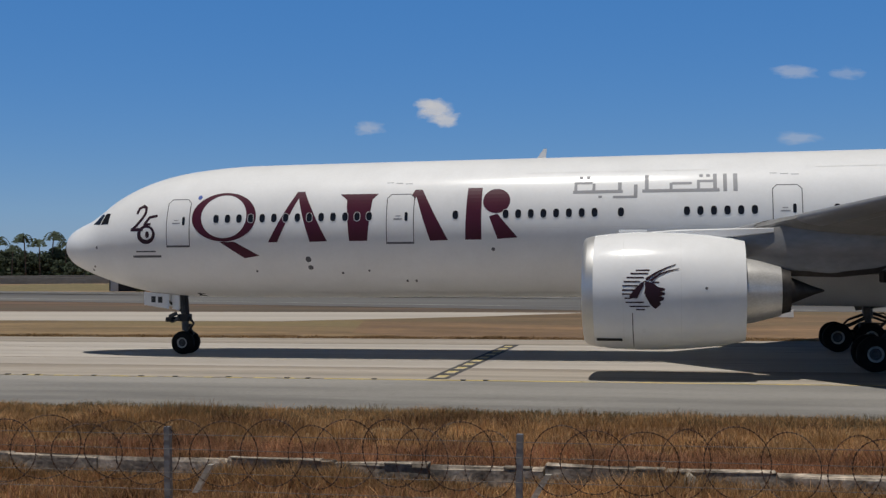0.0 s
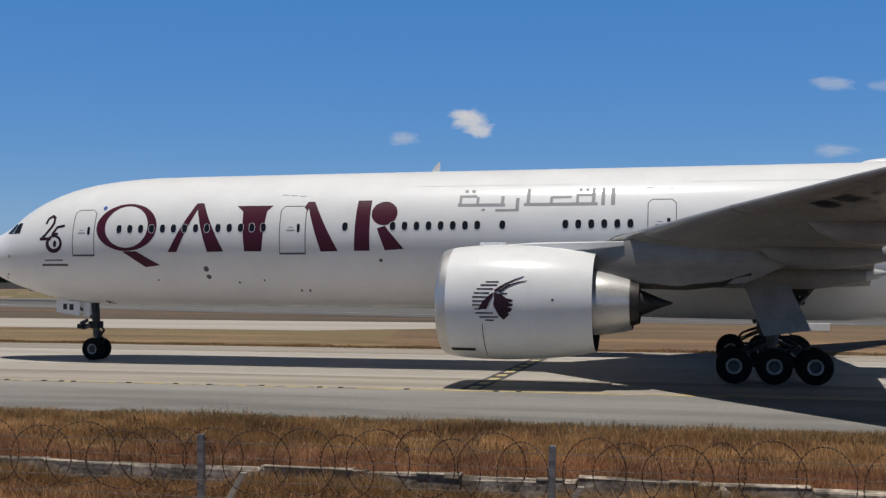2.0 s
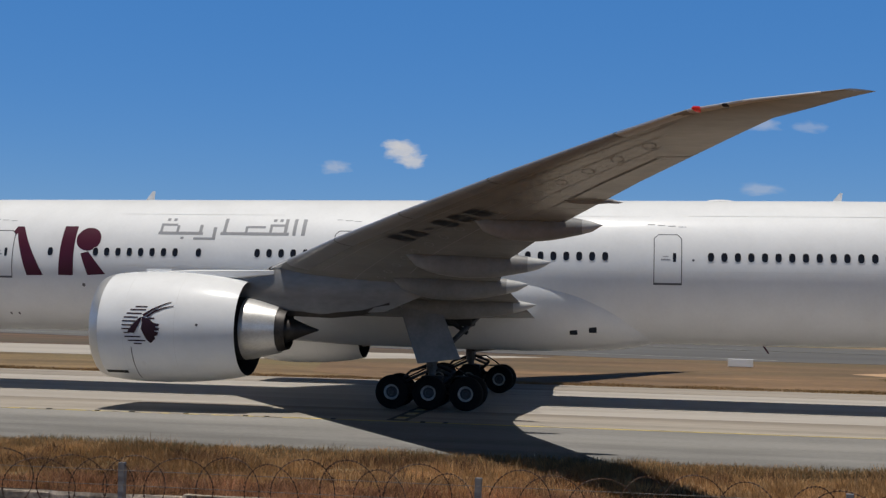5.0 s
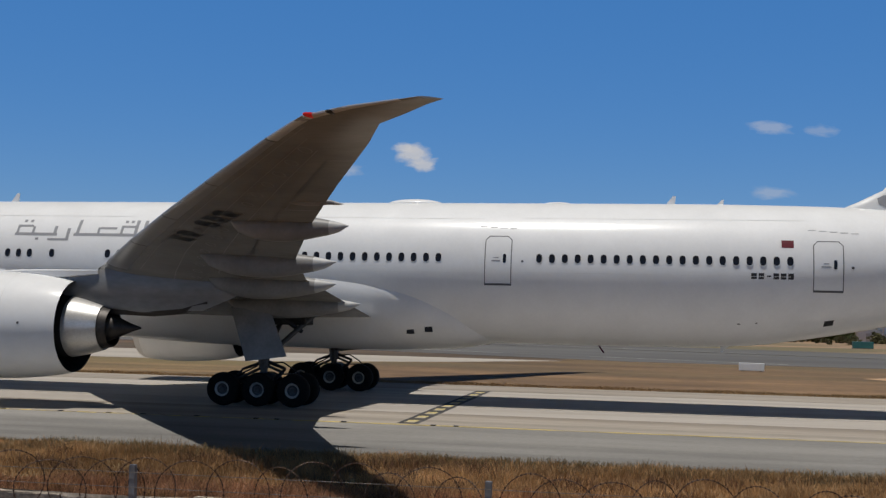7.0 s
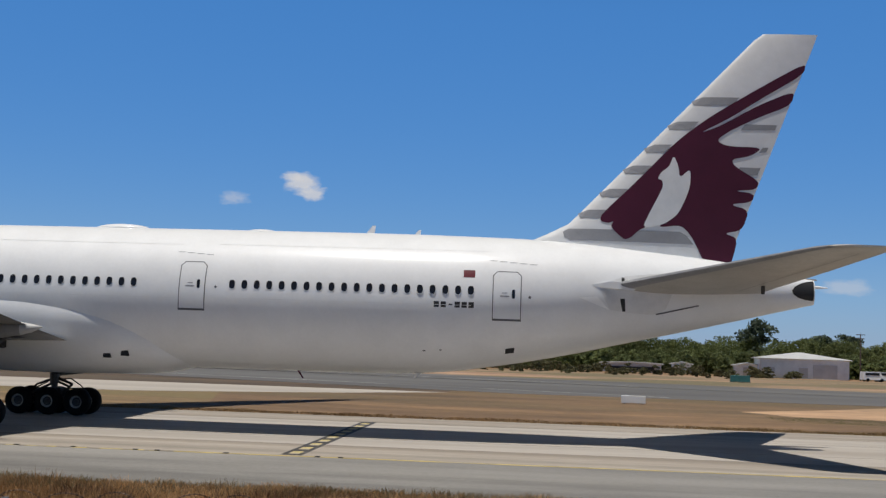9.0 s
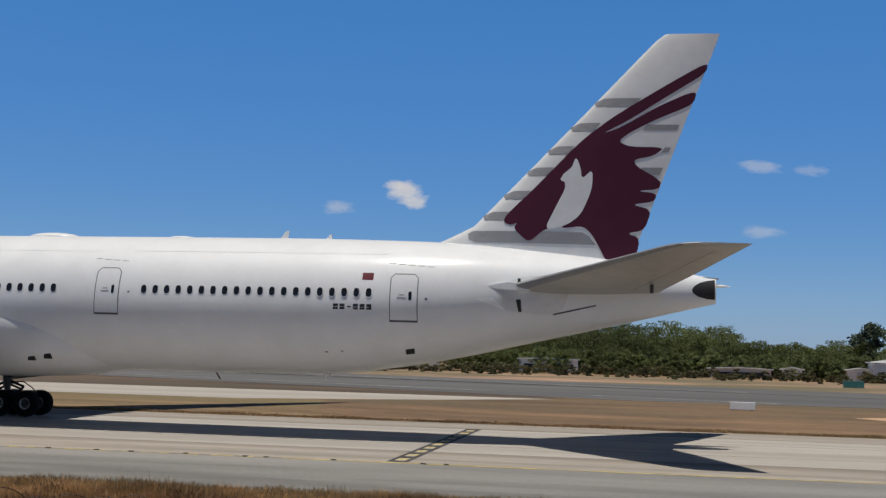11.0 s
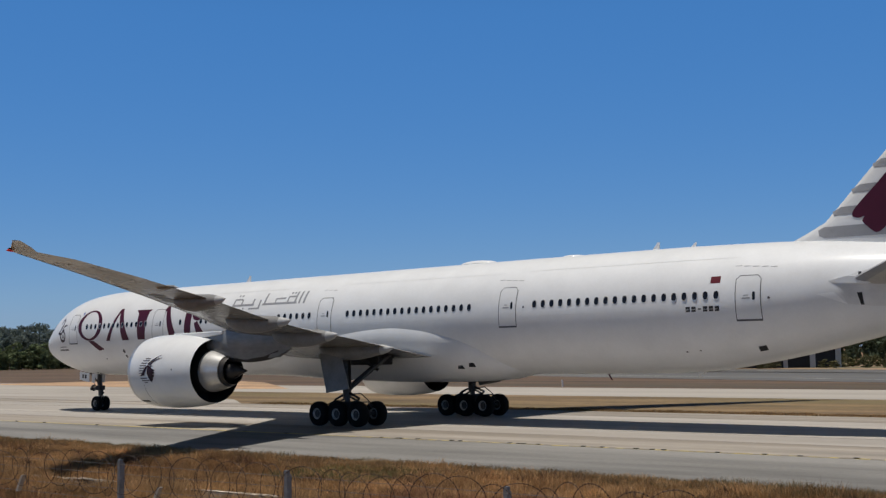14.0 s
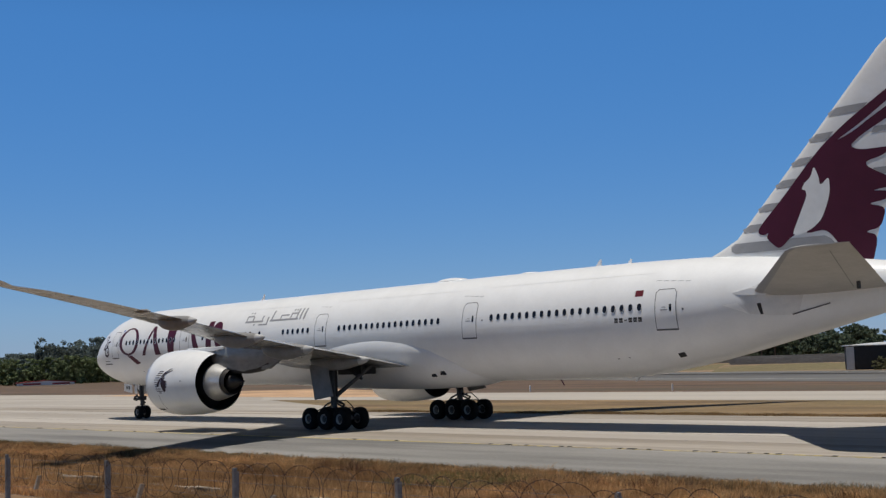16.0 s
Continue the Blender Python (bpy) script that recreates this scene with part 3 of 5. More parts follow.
def markings():
    """The livery's painted shapes, each a plain form in its colour."""
    def paint(name, shapes, mat, label):
        part(name, decal(shapes, lambda u, w: skin(u, w, 0.006)), mat, airliner, label)
    paint("livery_ring", ring_shapes(oval(8.95, 6.23, 1.5, 1.08, 36), oval(8.95, 6.25, 1.06, 0.95, 36)), M_BURGUNDY, "burgundy painted oval ring")
    paint("livery_bar", [[(8.75, 5.14), (9.45, 5.14), (10.55, 4.52), (9.85, 4.42)]], M_BURGUNDY, "burgundy painted slanting bar")
    for x0, x1, x2 in ((11.0, 12.35, 13.67), (16.35, 17.6, 18.99)):
        paint("livery_chevron", [[(x0, 5.1), (x0 + 0.42, 5.1), (x1 - 0.02, 7.0), (x1 - 0.1, 7.3)], [(x1 - 0.1, 7.3), (x1 + 0.22, 7.3), (x2, 5.12), (x2 - 0.78, 5.1), (x1 - 0.02, 7.0)]], M_BURGUNDY, "burgundy painted chevron")
    paint("livery_wedge", [[(14.66, 5.12), (15.46, 5.12), (15.66, 6.9), (15.9, 7.15), (14.2, 7.15), (14.52, 6.9)]], M_BURGUNDY, "burgundy painted upright wedge")
    paint("livery_column", [[(19.72, 5.13), (20.42, 5.13), (20.42, 7.33), (19.8, 7.33)]], M_BURGUNDY, "burgundy painted upright bar")
    paint("livery_disc", [oval(21.05, 6.75, 0.58, 0.52, 24)], M_BURGUNDY, "burgundy painted disc")
    paint("livery_bar", [[(20.75, 6.1), (21.1, 6.2), (21.95, 5.2), (21.1, 5.15)]], M_BURGUNDY, "burgundy painted slanting bar")
    grey = [rect(24.25, 7.0, 26.3, 7.13), rect(24.3, 7.13, 24.42, 7.5), rect(25.05, 7.13, 25.17, 7.42), rect(24.42, 7.4, 25.05, 7.5), rect(26.1, 7.13, 26.25, 7.45), rect(26.75, 6.78, 26.9, 7.35),
            rect(25.9, 6.78, 26.75, 6.88), rect(27.1, 7.0, 30.2, 7.13), rect(27.2, 7.13, 27.35, 7.75), rect(28.3, 7.32, 29.1, 7.42), rect(28.2, 7.13, 28.32, 7.4), rect(29.3, 7.13, 29.42, 7.5),
            rect(29.42, 7.4, 29.95, 7.5), rect(29.95, 7.13, 30.1, 7.75), rect(30.35, 7.0, 30.5, 7.75), rect(30.75, 7.0, 30.92, 7.75), rect(24.5, 7.62, 24.65, 7.74), rect(24.8, 7.62, 24.95, 7.74),
            rect(25.3, 6.8, 25.45, 6.9), rect(29.4, 7.62, 29.55, 7.74), rect(29.68, 7.62, 29.83, 7.74)]
    for shape in grey:
        paint("livery_dash", [shape], M_GREY, "grey painted bar")
    # the small emblem ahead of the first door
    def stroke(pts, t):
        """A painted line of even width through the points."""
        out = []
        for (a, b), (c, d) in zip(pts, pts[1:]):
            n = Vector((b - d, c - a)).normalized() * t / 2
            e = Vector((c - a, d - b)).normalized() * t * 0.25
            out.append([(a + n.x - e.x, b + n.y - e.y), (a - n.x - e.x, b - n.y - e.y), (c - n.x + e.x, d - n.y + e.y), (c + n.x + e.x, d + n.y + e.y)])
        return out
    for pts, t in (([(4.66, 6.46), (4.72, 6.68), (4.95, 6.79), (5.1, 6.7), (5.11, 6.46), (4.96, 6.22), (4.7, 5.93), (4.48, 5.74)], 0.13), ([(4.42, 5.73), (5.0, 5.73)], 0.14), ([(5.72, 6.33), (5.35, 6.27), (5.12, 5.98)], 0.12), ([(5.08, 5.93), (5.4, 5.97)], 0.1)):
        paint("emblem_bar", stroke(pts, t), M_EMBLEM, "dark plum emblem stroke")
    paint("emblem_ring", ring_shapes(oval(5.2, 5.5, 0.46, 0.42, 28), oval(5.22, 5.54, 0.3, 0.27, 28)), M_EMBLEM, "small dark ring emblem")
    paint("emblem_bar", [oval(5.26, 5.5, 0.1, 0.16, 12)], M_EMBLEM, "dark plum emblem stroke")
    paint("emblem_caption_bars", [rect(4.65, 4.72, 5.65, 4.78), rect(4.45, 4.48, 5.9, 4.58)], M_SEAM, "two lines of small grey bars")
    paint("door_sticker", [oval(7.72, 7.12, 0.1, 0.1, 14)], M_BLUE, "small blue round sticker beside the door")
    paint("gear_vent", [[(6.85, 2.74), (7.2, 2.72), (7.25, 2.84), (6.9, 2.88)]], M_DARK, "small dark vent near the nose gear")
    # registration and flag
    paint("registration_bars", [rect(56.62 + k * 0.29, 5.58, 56.84 + k * 0.29, 5.82) for k in (0, 1, 3, 4, 5)] + [rect(57.24, 5.67, 57.4, 5.73)], M_BLACK, "row of black bars under the windows")
    paint("painted_flag", [[(57.82, 6.86), (58.3, 6.86), (58.3, 7.17), (57.82, 7.17)]], M_FLAG, "small maroon and white painted flag")
    paint("painted_flag", [rect(57.75, 6.86, 57.81, 7.17)], M_LIGHT_GREY, "white hoist of the painted flag")
    for cu, cw, a, b in ((12.75, 4.35, 0.13, 0.13), (12.8, 4.0, 0.12, 0.1), (10.3, 3.85, 0.05, 0.05), (14.2, 3.75, 0.06, 0.05), (15.4, 3.85, 0.05, 0.05), (17.0, 3.4, 0.05, 0.06),
                         (17.4, 3.4, 0.05, 0.06), (20.9, 4.72, 0.08, 0.08), (2.45, 4.95, 0.05, 0.07), (2.1, 4.1, 0.06, 0.05), (1.9, 3.95, 0.06, 0.05), (47.35, 6.15, 0.05, 0.05), (60.6, 6.1, 0.06, 0.06), (56.2, 3.75, 0.07, 0.03), (56.9, 3.8, 0.05, 0.03)):
        paint("vent_port", [oval(cu, cw, a, b, 12)], M_SEAM, "small dark port in the skin")
    paint("service_panel", [[(59.6, 3.72), (59.98, 3.78), (60.0, 4.0), (59.62, 3.94)]], M_DARK, "small black vent")
    for u0, w0, n in ((45.5, 7.62, 4), (58.9, 7.6, 5), (16.2, 7.62, 3), (32.2, 7.72, 3)):
        for k in range(n):
            paint("skin_dash", [rect(u0 + k * 0.42, w0 - 0.03 * k, u0 + 0.3 + k * 0.42, w0 + 0.025 - 0.03 * k)], M_GREY, "short grey dash on the skin")
    # skin joints along the barrel
    for w in (5.6, 7.95):
        for u0, u1 in ((22.2, 29.8), (34.0, 45.6), (47.2, 58.8)):
            paint("skin_joint", [rect(u0, w + 0.0034 * (u0 - 25), u1, w + 0.018 + 0.0034 * (u0 - 25))], M_LIGHT_GREY, "fine skin joint")


markings()


def foil(thick, n=12):
    """A closed aerofoil loop in chord fractions: upper side from tail to nose, then the lower side."""
    xs = [(1 - math.cos(math.pi * k / n)) / 2 for k in range(n + 1)]
    yt = [5 * thick * (0.2969 * math.sqrt(x) - 0.126 * x - 0.3516 * x * x + 0.2843 * x ** 3 - 0.1036 * x ** 4) for x in xs]
    return [(x, y) for x, y in zip(xs[::-1], yt[::-1])] + [(x, -y * 0.9) for x, y in zip(xs[1:-1], yt[1:-1])]


# v, leading edge u, trailing edge u, leading edge w, trailing edge w, thickness
WING = ((1.0, 26.6, 41.0, 4.25, 3.5, 0.105), (3.0, 27.5, 40.9, 4.5, 3.7, 0.105), (5.7, 29.25, 40.7, 4.9, 4.15, 0.10), (9.0, 31.45, 40.4, 5.36, 4.75, 0.095), (11.0, 32.78, 40.4, 5.62, 5.0, 0.09),
        (15.0, 35.42, 41.2, 6.12, 5.6, 0.085), (20.0, 38.75, 43.15, 6.66, 6.35, 0.085), (25.0, 42.08, 45.25, 7.13, 6.95, 0.085), (29.0, 44.74, 46.95, 7.46, 7.35, 0.085), (30.9, 46.05, 47.62, 7.6, 7.46, 0.08),
        (31.5, 47.0, 48.25, 7.67, 7.55, 0.07), (32.05, 48.05, 48.75, 7.69, 7.62, 0.06), (32.42, 48.62, 49.12, 7.69, 7.65, 0.07))


def wing_ring(row, side, flat=1.0):
    v, le, te, wl, wt, th = row
    c = te - le
    return [(le + x * c, -side * v, wl + (wt - wl) * x ** 1.4 + y * c * flat) for x, y in foil(th)]


def wing_low(u, v):
    """Height of the wing's underside."""
    cols = [np.interp(v, [r[0] for r in WING], [r[k] for r in WING]) for k in range(1, 6)]
    le, te, wl, wt, th = cols
    x = min(max((u - le) / (te - le), 0.01), 0.99)
    yt = 5 * th * (0.2969 * math.sqrt(x) - 0.126 * x - 0.3516 * x * x + 0.2843 * x ** 3 - 0.1036 * x ** 4)
    return wl + (wt - wl) * x ** 1.4 - 0.9 * yt * (te - le)


def wings():
    for side in (1, -1):
        wing = part("wing", loft([wing_ring(r, side) for r in WING]), M_WING, airliner, "grey swept wing with a raked tip", True, 40)
        # bright leading edge slats
        for a, b in ((3.4, 8.6), (10.6, 15.0), (15.1, 19.6), (19.7, 24.3), (24.4, 29.0), (29.1, 32.2)):
            rings = []
            for v in np.linspace(a, b, 6):
                le, te, wl, wt, th = [np.interp(v, [r[0] for r in WING], [r[k] for r in WING]) for k in range(1, 6)]
                c = te - le
                ring = [(le - 0.012 + x * c, -side * v, wl + (wt - wl) * x ** 1.4 + y * c * 1.01 + (0.006 if y > 0 else -0.006)) for x, y in foil(th, 24) if x < 0.125]
                rings.append(ring)
            part("slat", loft(rings, closed=False, cap=False), M_BARE if a > 29 else M_SLAT, wing, "bright metal leading edge" if a > 29 else "grey leading-edge slat", True, 60)
        # flap and aileron joints on the underside
        for a, b, frac in ((3.3, 8.4, 0.72), (9.6, 11.4, 0.7), (11.6, 21.8, 0.72), (22.0, 27.4, 0.74)):
            pts = []
            for v in np.linspace(a, b, 8):
                le, te = [np.interp(v, [r[0] for r in WING], [r[k] for r in WING]) for k in (1, 2)]
                pts.append((le + frac * (te - le), v))
            shapes = [[(u0, v0), (u1, v1), (u1 + 0.05, v1), (u0 + 0.05, v0)] for (u0, v0), (u1, v1) in zip(pts, pts[1:])]
            part("flap_joint", decal(shapes, lambda u, v: Vector((u, -side * v, wing_low(u, v) - 0.012)), 5, 5), M_SEAM, wing)
        # panel joints and oval access panels along the underside
        def chord_at(v, frac):
            l, t = [np.interp(v, [r[0] for r in WING], [r[k] for r in WING]) for k in (1, 2)]
            return float(l + frac * (t - l))
        for a, b, frac in ((11.0, 30.4, 0.16), (9.5, 29.5, 0.34), (11.5, 28.5, 0.56)):
            ends = [(chord_at(v, frac), v) for v in np.linspace(a, b, 12)]
            shapes = [[(u0, v0), (u1, v1), (u1 + 0.025, v1), (u0 + 0.025, v0)] for (u0, v0), (u1, v1) in zip(ends, ends[1:])]
            part("panel_joint", decal(shapes, lambda u, v: Vector((u, -side * v, wing_low(u, v) - 0.010)), 5, 5), M_PANEL, wing)
        for v in np.arange(10.5, 28.6, 1.2):
            part("access_panel", decal(ring_shapes(oval(chord_at(v, 0.45), v, 0.15, 0.27, 16), oval(chord_at(v, 0.45), v, 0.12, 0.24, 16)), lambda u, w: Vector((u, -side * w, wing_low(u, w) - 0.010)), 5, 5), M_PANEL, wing)
        for v in (8.9, 15.2, 21.9, 27.5):
            part("panel_joint", decal([[(chord_at(v, 0.72), v), (chord_at(v, 0.99), v), (chord_at(v, 0.99), v + 0.035), (chord_at(v, 0.72), v + 0.035)]], lambda u, w: Vector((u, -side * w, wing_low(u, w) - 0.010)), 0.5, 5), M_PANEL, wing)
        # no hole is cut: a black sheet paints the bay's shade
        part("gear_bay_shade", decal([[(36.2, 3.5), (39.4, 3.5), (38.9, 5.3), (36.6, 5.5)]], lambda u, v: Vector((u, -side * v, wing_low(u, v) - 0.02)), 0.5, 0.5), M_DARK, wing, "black sheet painted as the main gear bay's shade")
        # flap track fairings
        for v, u0, u1, wd, h in ((6.2, 35.6, 41.25, 0.42, 0.46), (10.4, 36.4, 41.35, 0.42, 0.47), (14.6, 37.7, 42.45, 0.38, 0.44), (20.0, 40.7, 44.25, 0.33, 0.37), (22.9, 43.3, 44.85, 0.08, 0.09)):
            rings = []
            tail_w = np.interp(v, [r[0] for r in WING], [r[4] for r in WING]) - 0.12
            for t in np.linspace(0.0, 1.0, 14):
                s = max(0.03, math.sin(math.pi * t ** 0.8) ** 0.6 if 0 < t < 1 else 0.03)
                u = u0 + (u1 - u0) * t
                te = np.interp(v, [r[0] for r in WING], [r[2] for r in WING])
                base = wing_low(min(u, te - 0.4), v) + 0.05
                cw = base - h * 0.55 * s if t < 0.75 else base - h * 0.55 * s + (tail_w - base) * (t - 0.75) * 2
                rings.append([(u, -side * v + wd * s * math.cos(k * math.pi / 8), cw + h * s * math.sin(k * math.pi / 8)) for k in range(16)])
            canoe = part("flap_track_fairing", loft(rings[:12]), M_FAIRING, wing, "grey canoe-shaped flap fairing", True, 50)
            part("fairing_tail", loft(rings[11:]), M_CONE, canoe, "pale grey tail cone with sunlit brightness in its colour", True, 50)
        bm = bmesh.new()
        bmesh.ops.create_uvsphere(bm, u_segments=16, v_segments=10, radius=1.0, matrix=pose(46.32, -side * 31.0, 7.61, 0, 0, -side * 32) @ Matrix.Diagonal((0.07, 0.24, 0.055, 1)))
        part("navigation_lamp", bm, M_NAV if side > 0 else M_GLASS, wing, "glowing red wingtip lamp" if side > 0 else "wingtip lamp")
        lens = bmesh.new()
        bmesh.ops.create_uvsphere(lens, u_segments=16, v_segments=10, radius=1.0, matrix=pose(46.78, -side * 31.32, 7.62, 0, 0, -side * 30) @ Matrix.Diagonal((0.05, 0.15, 0.04, 1)))
        part("strobe_lens", lens, M_GLASS, wing, "dark wingtip strobe lens", True, 60)
        if side > 0:
            along, across = Vector((0.59, 0.81)), Vector((0.81, -0.59))
            for k in range(6):
                start, size, tall = 1.0 * k, (0.4 if k == 2 else 0.7), (0.09 if k == 2 else 0.36)
                base = Vector((37.85, 16.75)) + along * (start + (0.15 if k == 2 else 0))
                poly = [tuple(base + along * p + across * q) for p, q in ((0, -tall), (size, -tall), (size, tall), (0, tall))]
                part("underwing_bar", decal([poly], lambda u, v: Vector((u, -v, wing_low(u, v) - 0.01)), 0.3, 0.3), M_BLACK, wing, "black painted bar under the wing")


wings()


def belly():
    swell = rounded(((24.5, 0.0), (27, 0.08), (30, 0.24), (33, 0.38), (40, 0.44), (43, 0.36), (44.4, 0.27), (45.3, 0.12), (45.8, 0.0)))
    high = rounded(((24.5, 3.0), (27, 3.4), (30, 4.2), (33, 5.0), (38, 5.4), (40.3, 5.2), (42.4, 4.75), (44.2, 3.95), (45.1, 3.3), (45.8, 2.85)))
    rings = []
    for u in np.linspace(24.5, 45.8, 62):
        c, r = (top_at(u) + bottom_at(u)) / 2, (top_at(u) - bottom_at(u)) / 2
        reach = math.pi / 2 + math.asin(max(-0.99, min(0.6, (high(u) - c) / r)))
        ring = []
        for k in range(49):
            t = -1 + 2 * k / 48
            a = -math.pi / 2 + reach * t
            d = -0.03 + (swell(u) + 0.03) * (1 - abs(t) ** 5)
            ring.append((u, (r + d) * math.cos(a), c + (r + d) * math.sin(a)))
        rings.append(ring)
    part("belly_fairing", loft(rings, False, False), M_WHITE, airliner, "white wing-to-body fairing under the fuselage", True, 60)
    for u, w in ((42.5, 3.12), (43.3, 3.22)):
        c, r = (top_at(u) + bottom_at(u)) / 2, (top_at(u) - bottom_at(u)) / 2 + swell(u)
        y = -math.sqrt(max(0.1, r * r - (w - c) ** 2)) - 0.03
        bm = box((u - 0.16, y, w - 0.12), (u + 0.16, y + 0.5, w + 0.12), 0.02, None)
        part("pack_outlet", bm, M_DARK, airliner, "dark square air outlet")


belly()


def engine(side):
    c = (-side * 9.55, 3.08)
    nac = [(25.5, 1.66), (25.3, 1.7), (25.17, 1.76), (25.13, 1.82), (25.17, 1.88), (25.3, 1.935), (25.53, 1.985)]
    cowl = [(25.53, 1.985), (26.05, 2.045), (26.8, 2.085), (27.6, 2.09), (28.6, 2.05), (29.5, 1.97), (30.25, 1.86), (30.68, 1.76)]
    body = part("engine", revolve(cowl, c), M_NACELLE, airliner, "white engine nacelle with a dark emblem", True, 40)
    body.matrix_basis = pose(0.13, 0, 0)
    part("inlet_lip", revolve(nac, c), M_BARE, body, "polished metal inlet lip", True, 60)
    part("inlet_duct", revolve([(25.5, 1.66), (26.3, 1.64), (26.35, 0.3)], c), M_FAIRING, body, "", True)
    part("spinner", revolve([(25.6, 0.01), (25.75, 0.16), (26.0, 0.3), (26.33, 0.42)], c, 24), M_DARK, body, "black spinner", True)
    for k in range(22):
        a = 2 * math.pi * k / 22
        bm = box((26.12, -0.13, 0.4), (26.2, 0.13, 1.62), 0.0, pose(0, c[0], c[1], math.degrees(a)) @ pose(26.16, 0, 0, 0, 0, 38) @ pose(-26.16, 0, 0))
        part("fan_blade", bm, M_BLADE, body)
    # the duct's inner shade is put into its black colour
    part("fan_duct", revolve([(30.68, 1.76), (30.66, 1.73), (30.0, 1.75), (29.0, 1.75), (28.9, 1.0)], c), M_DARK, body, "fan duct lining, black for the shade inside", True, 40)
    part("core_cowl", revolve([(30.62, 1.17), (30.9, 1.13), (31.25, 1.05), (31.62, 0.95), (31.9, 0.87), (31.88, 0.82), (31.3, 0.84)], c), M_CORE, body, "bare metal core cowl", True, 40)
    # forward end of the core, painted black as shadow inside the duct
    part("core_barrel", revolve([(28.9, 1.15), (29.7, 1.2), (30.62, 1.168)], c), M_DARK, body, "core barrel inside the fan duct, blackened as shade", True, 40)
    part("core_nozzle", revolve([(31.3, 0.86), (31.92, 0.82), (32.22, 0.74), (32.2, 0.7), (31.5, 0.74)], c), M_HOT, body, "sooty exhaust nozzle", True, 40)
    part("exhaust_plug", revolve([(31.2, 0.72), (31.9, 0.6), (32.4, 0.4), (33.0, 0.15), (33.36, 0.03), (33.37, 0.0)], c, 32), M_HOT, body, "dark exhaust plug cone", True, 60)
    for u in (26.55, 28.5):
        part("cowl_joint", revolve([(u, np.interp(u, [p[0] for p in cowl[:8]], [p[1] for p in cowl[:8]]) + 0.004), (u + 0.022, np.interp(u + 0.022, [p[0] for p in cowl[:8]], [p[1] for p in cowl[:8]]) + 0.004)], c), M_LIGHT_GREY, body)

    def on_cowl(u, w):
        r = np.interp(u, [p[0] for p in cowl[:8]], [p[1] for p in cowl[:8]]) + 0.008
        k = min(max((w - c[1]) / r, -0.99), 0.99)
        return Vector((u, c[0] - side * r * math.sqrt(1 - k * k), w))
    stripes = [rect(a, w - 0.024, b, w + 0.024) for w, a, b in ((3.82, 27.0, 27.46), (3.71, 26.82, 27.42), (3.575, 26.69, 27.27), (3.435, 26.59, 27.14), (3.295, 26.54, 27.06), (3.15, 26.53, 26.95),
                                                               (3.01, 26.53, 26.84), (2.87, 26.62, 26.85), (2.73, 26.65, 27.27), (2.59, 26.78, 27.45), (2.48, 27.0, 27.3), (3.41, 27.55, 27.78))]
    if side > 0:
        part("emblem_stripes", decal(stripes, on_cowl, 0.5, 0.04), M_EMBLEM, body, "dark plum painted stripes")
        face = [[(26.77, 2.93), (26.93, 3.15), (27.18, 3.4), (27.3, 3.46), (27.26, 3.3), (27.15, 3.1), (27.04, 2.86), (26.8, 2.87)],
                [(27.3, 3.46), (27.59, 3.38), (27.74, 3.25), (27.98, 3.2), (27.96, 3.13), (27.8, 3.1), (27.98, 3.05), (27.97, 2.98), (27.78, 2.95), (27.95, 2.9), (27.92, 2.8), (27.8, 2.76), (27.84, 2.67), (27.65, 2.5), (27.49, 2.64), (27.36, 2.87), (27.28, 3.04), (27.31, 3.22)]]
        horns = [[(27.31, 3.54), (27.66, 3.76), (28.04, 3.93), (28.35, 4.03), (28.32, 3.99), (28.03, 3.88), (27.69, 3.7), (27.37, 3.46)],
                 [(27.42, 3.46), (27.78, 3.71), (28.1, 3.82), (28.46, 3.88), (28.44, 3.85), (28.1, 3.77), (27.78, 3.64), (27.53, 3.44)]]
        part("emblem_body", decal(face + horns, lambda u, w: on_cowl(u, w) + Vector((0, -side * 0.012, 0)), 0.3, 0.08), M_EMBLEM, body, "dark plum painted sweeping shape")
        part("cowl_latch", decal([rect(25.6, 1.36, 26.5, 1.46)], on_cowl), M_DARK, body, "dark slot low on the cowl")
        for port in (oval(29.35, 3.2, 0.05, 0.05, 10), oval(27.25, 1.75, 0.08, 0.08, 12)):
            part("cowl_port", decal([port], on_cowl), M_SEAM if port[0][1] > 3 else M_LIGHT_GREY, body)
        part("cowl_split", decal([rect(26.86, 1.15, 26.89, 2.35)], on_cowl), M_SEAM, body)
        part("cowl_strake", box((26.3, -side * 9.0 - 0.02, 5.0), (27.3, -side * 9.0 + 0.02, 5.28), 0.01), M_NACELLE, body)
    # pylon
    def slab(top, low, widths):
        rings = []
        for (u, wt), (_, wb) in zip(top, low):
            hw = np.interp(u, [p[0] for p in widths], [p[1] for p in widths])
            rings.append([(u, c[0] + hw * sx, wb + (wt - wb) * f) for sx, f in ((-0.7, 0), (-1, 0.12), (-1, 0.88), (-0.8, 1), (0.8, 1), (1, 0.88), (1, 0.12), (0.7, 0))])
        return loft(rings)
    py = part("pylon", slab([(30.3, 5.14), (31.5, 5.22), (32.2, 5.35), (33.6, 5.4), (36.0, 5.2), (37.6, 4.9)], [(30.3, 4.3), (31.5, 3.98), (32.2, 3.82), (33.8, 3.68), (35.2, 3.8), (37.6, 4.5)], [(30.3, 0.2), (31.5, 0.26), (32.2, 0.32), (33, 0.38), (35.2, 0.3), (37.6, 0.06)]), M_WING, airliner, "grey engine pylon under the wing", True, 30)
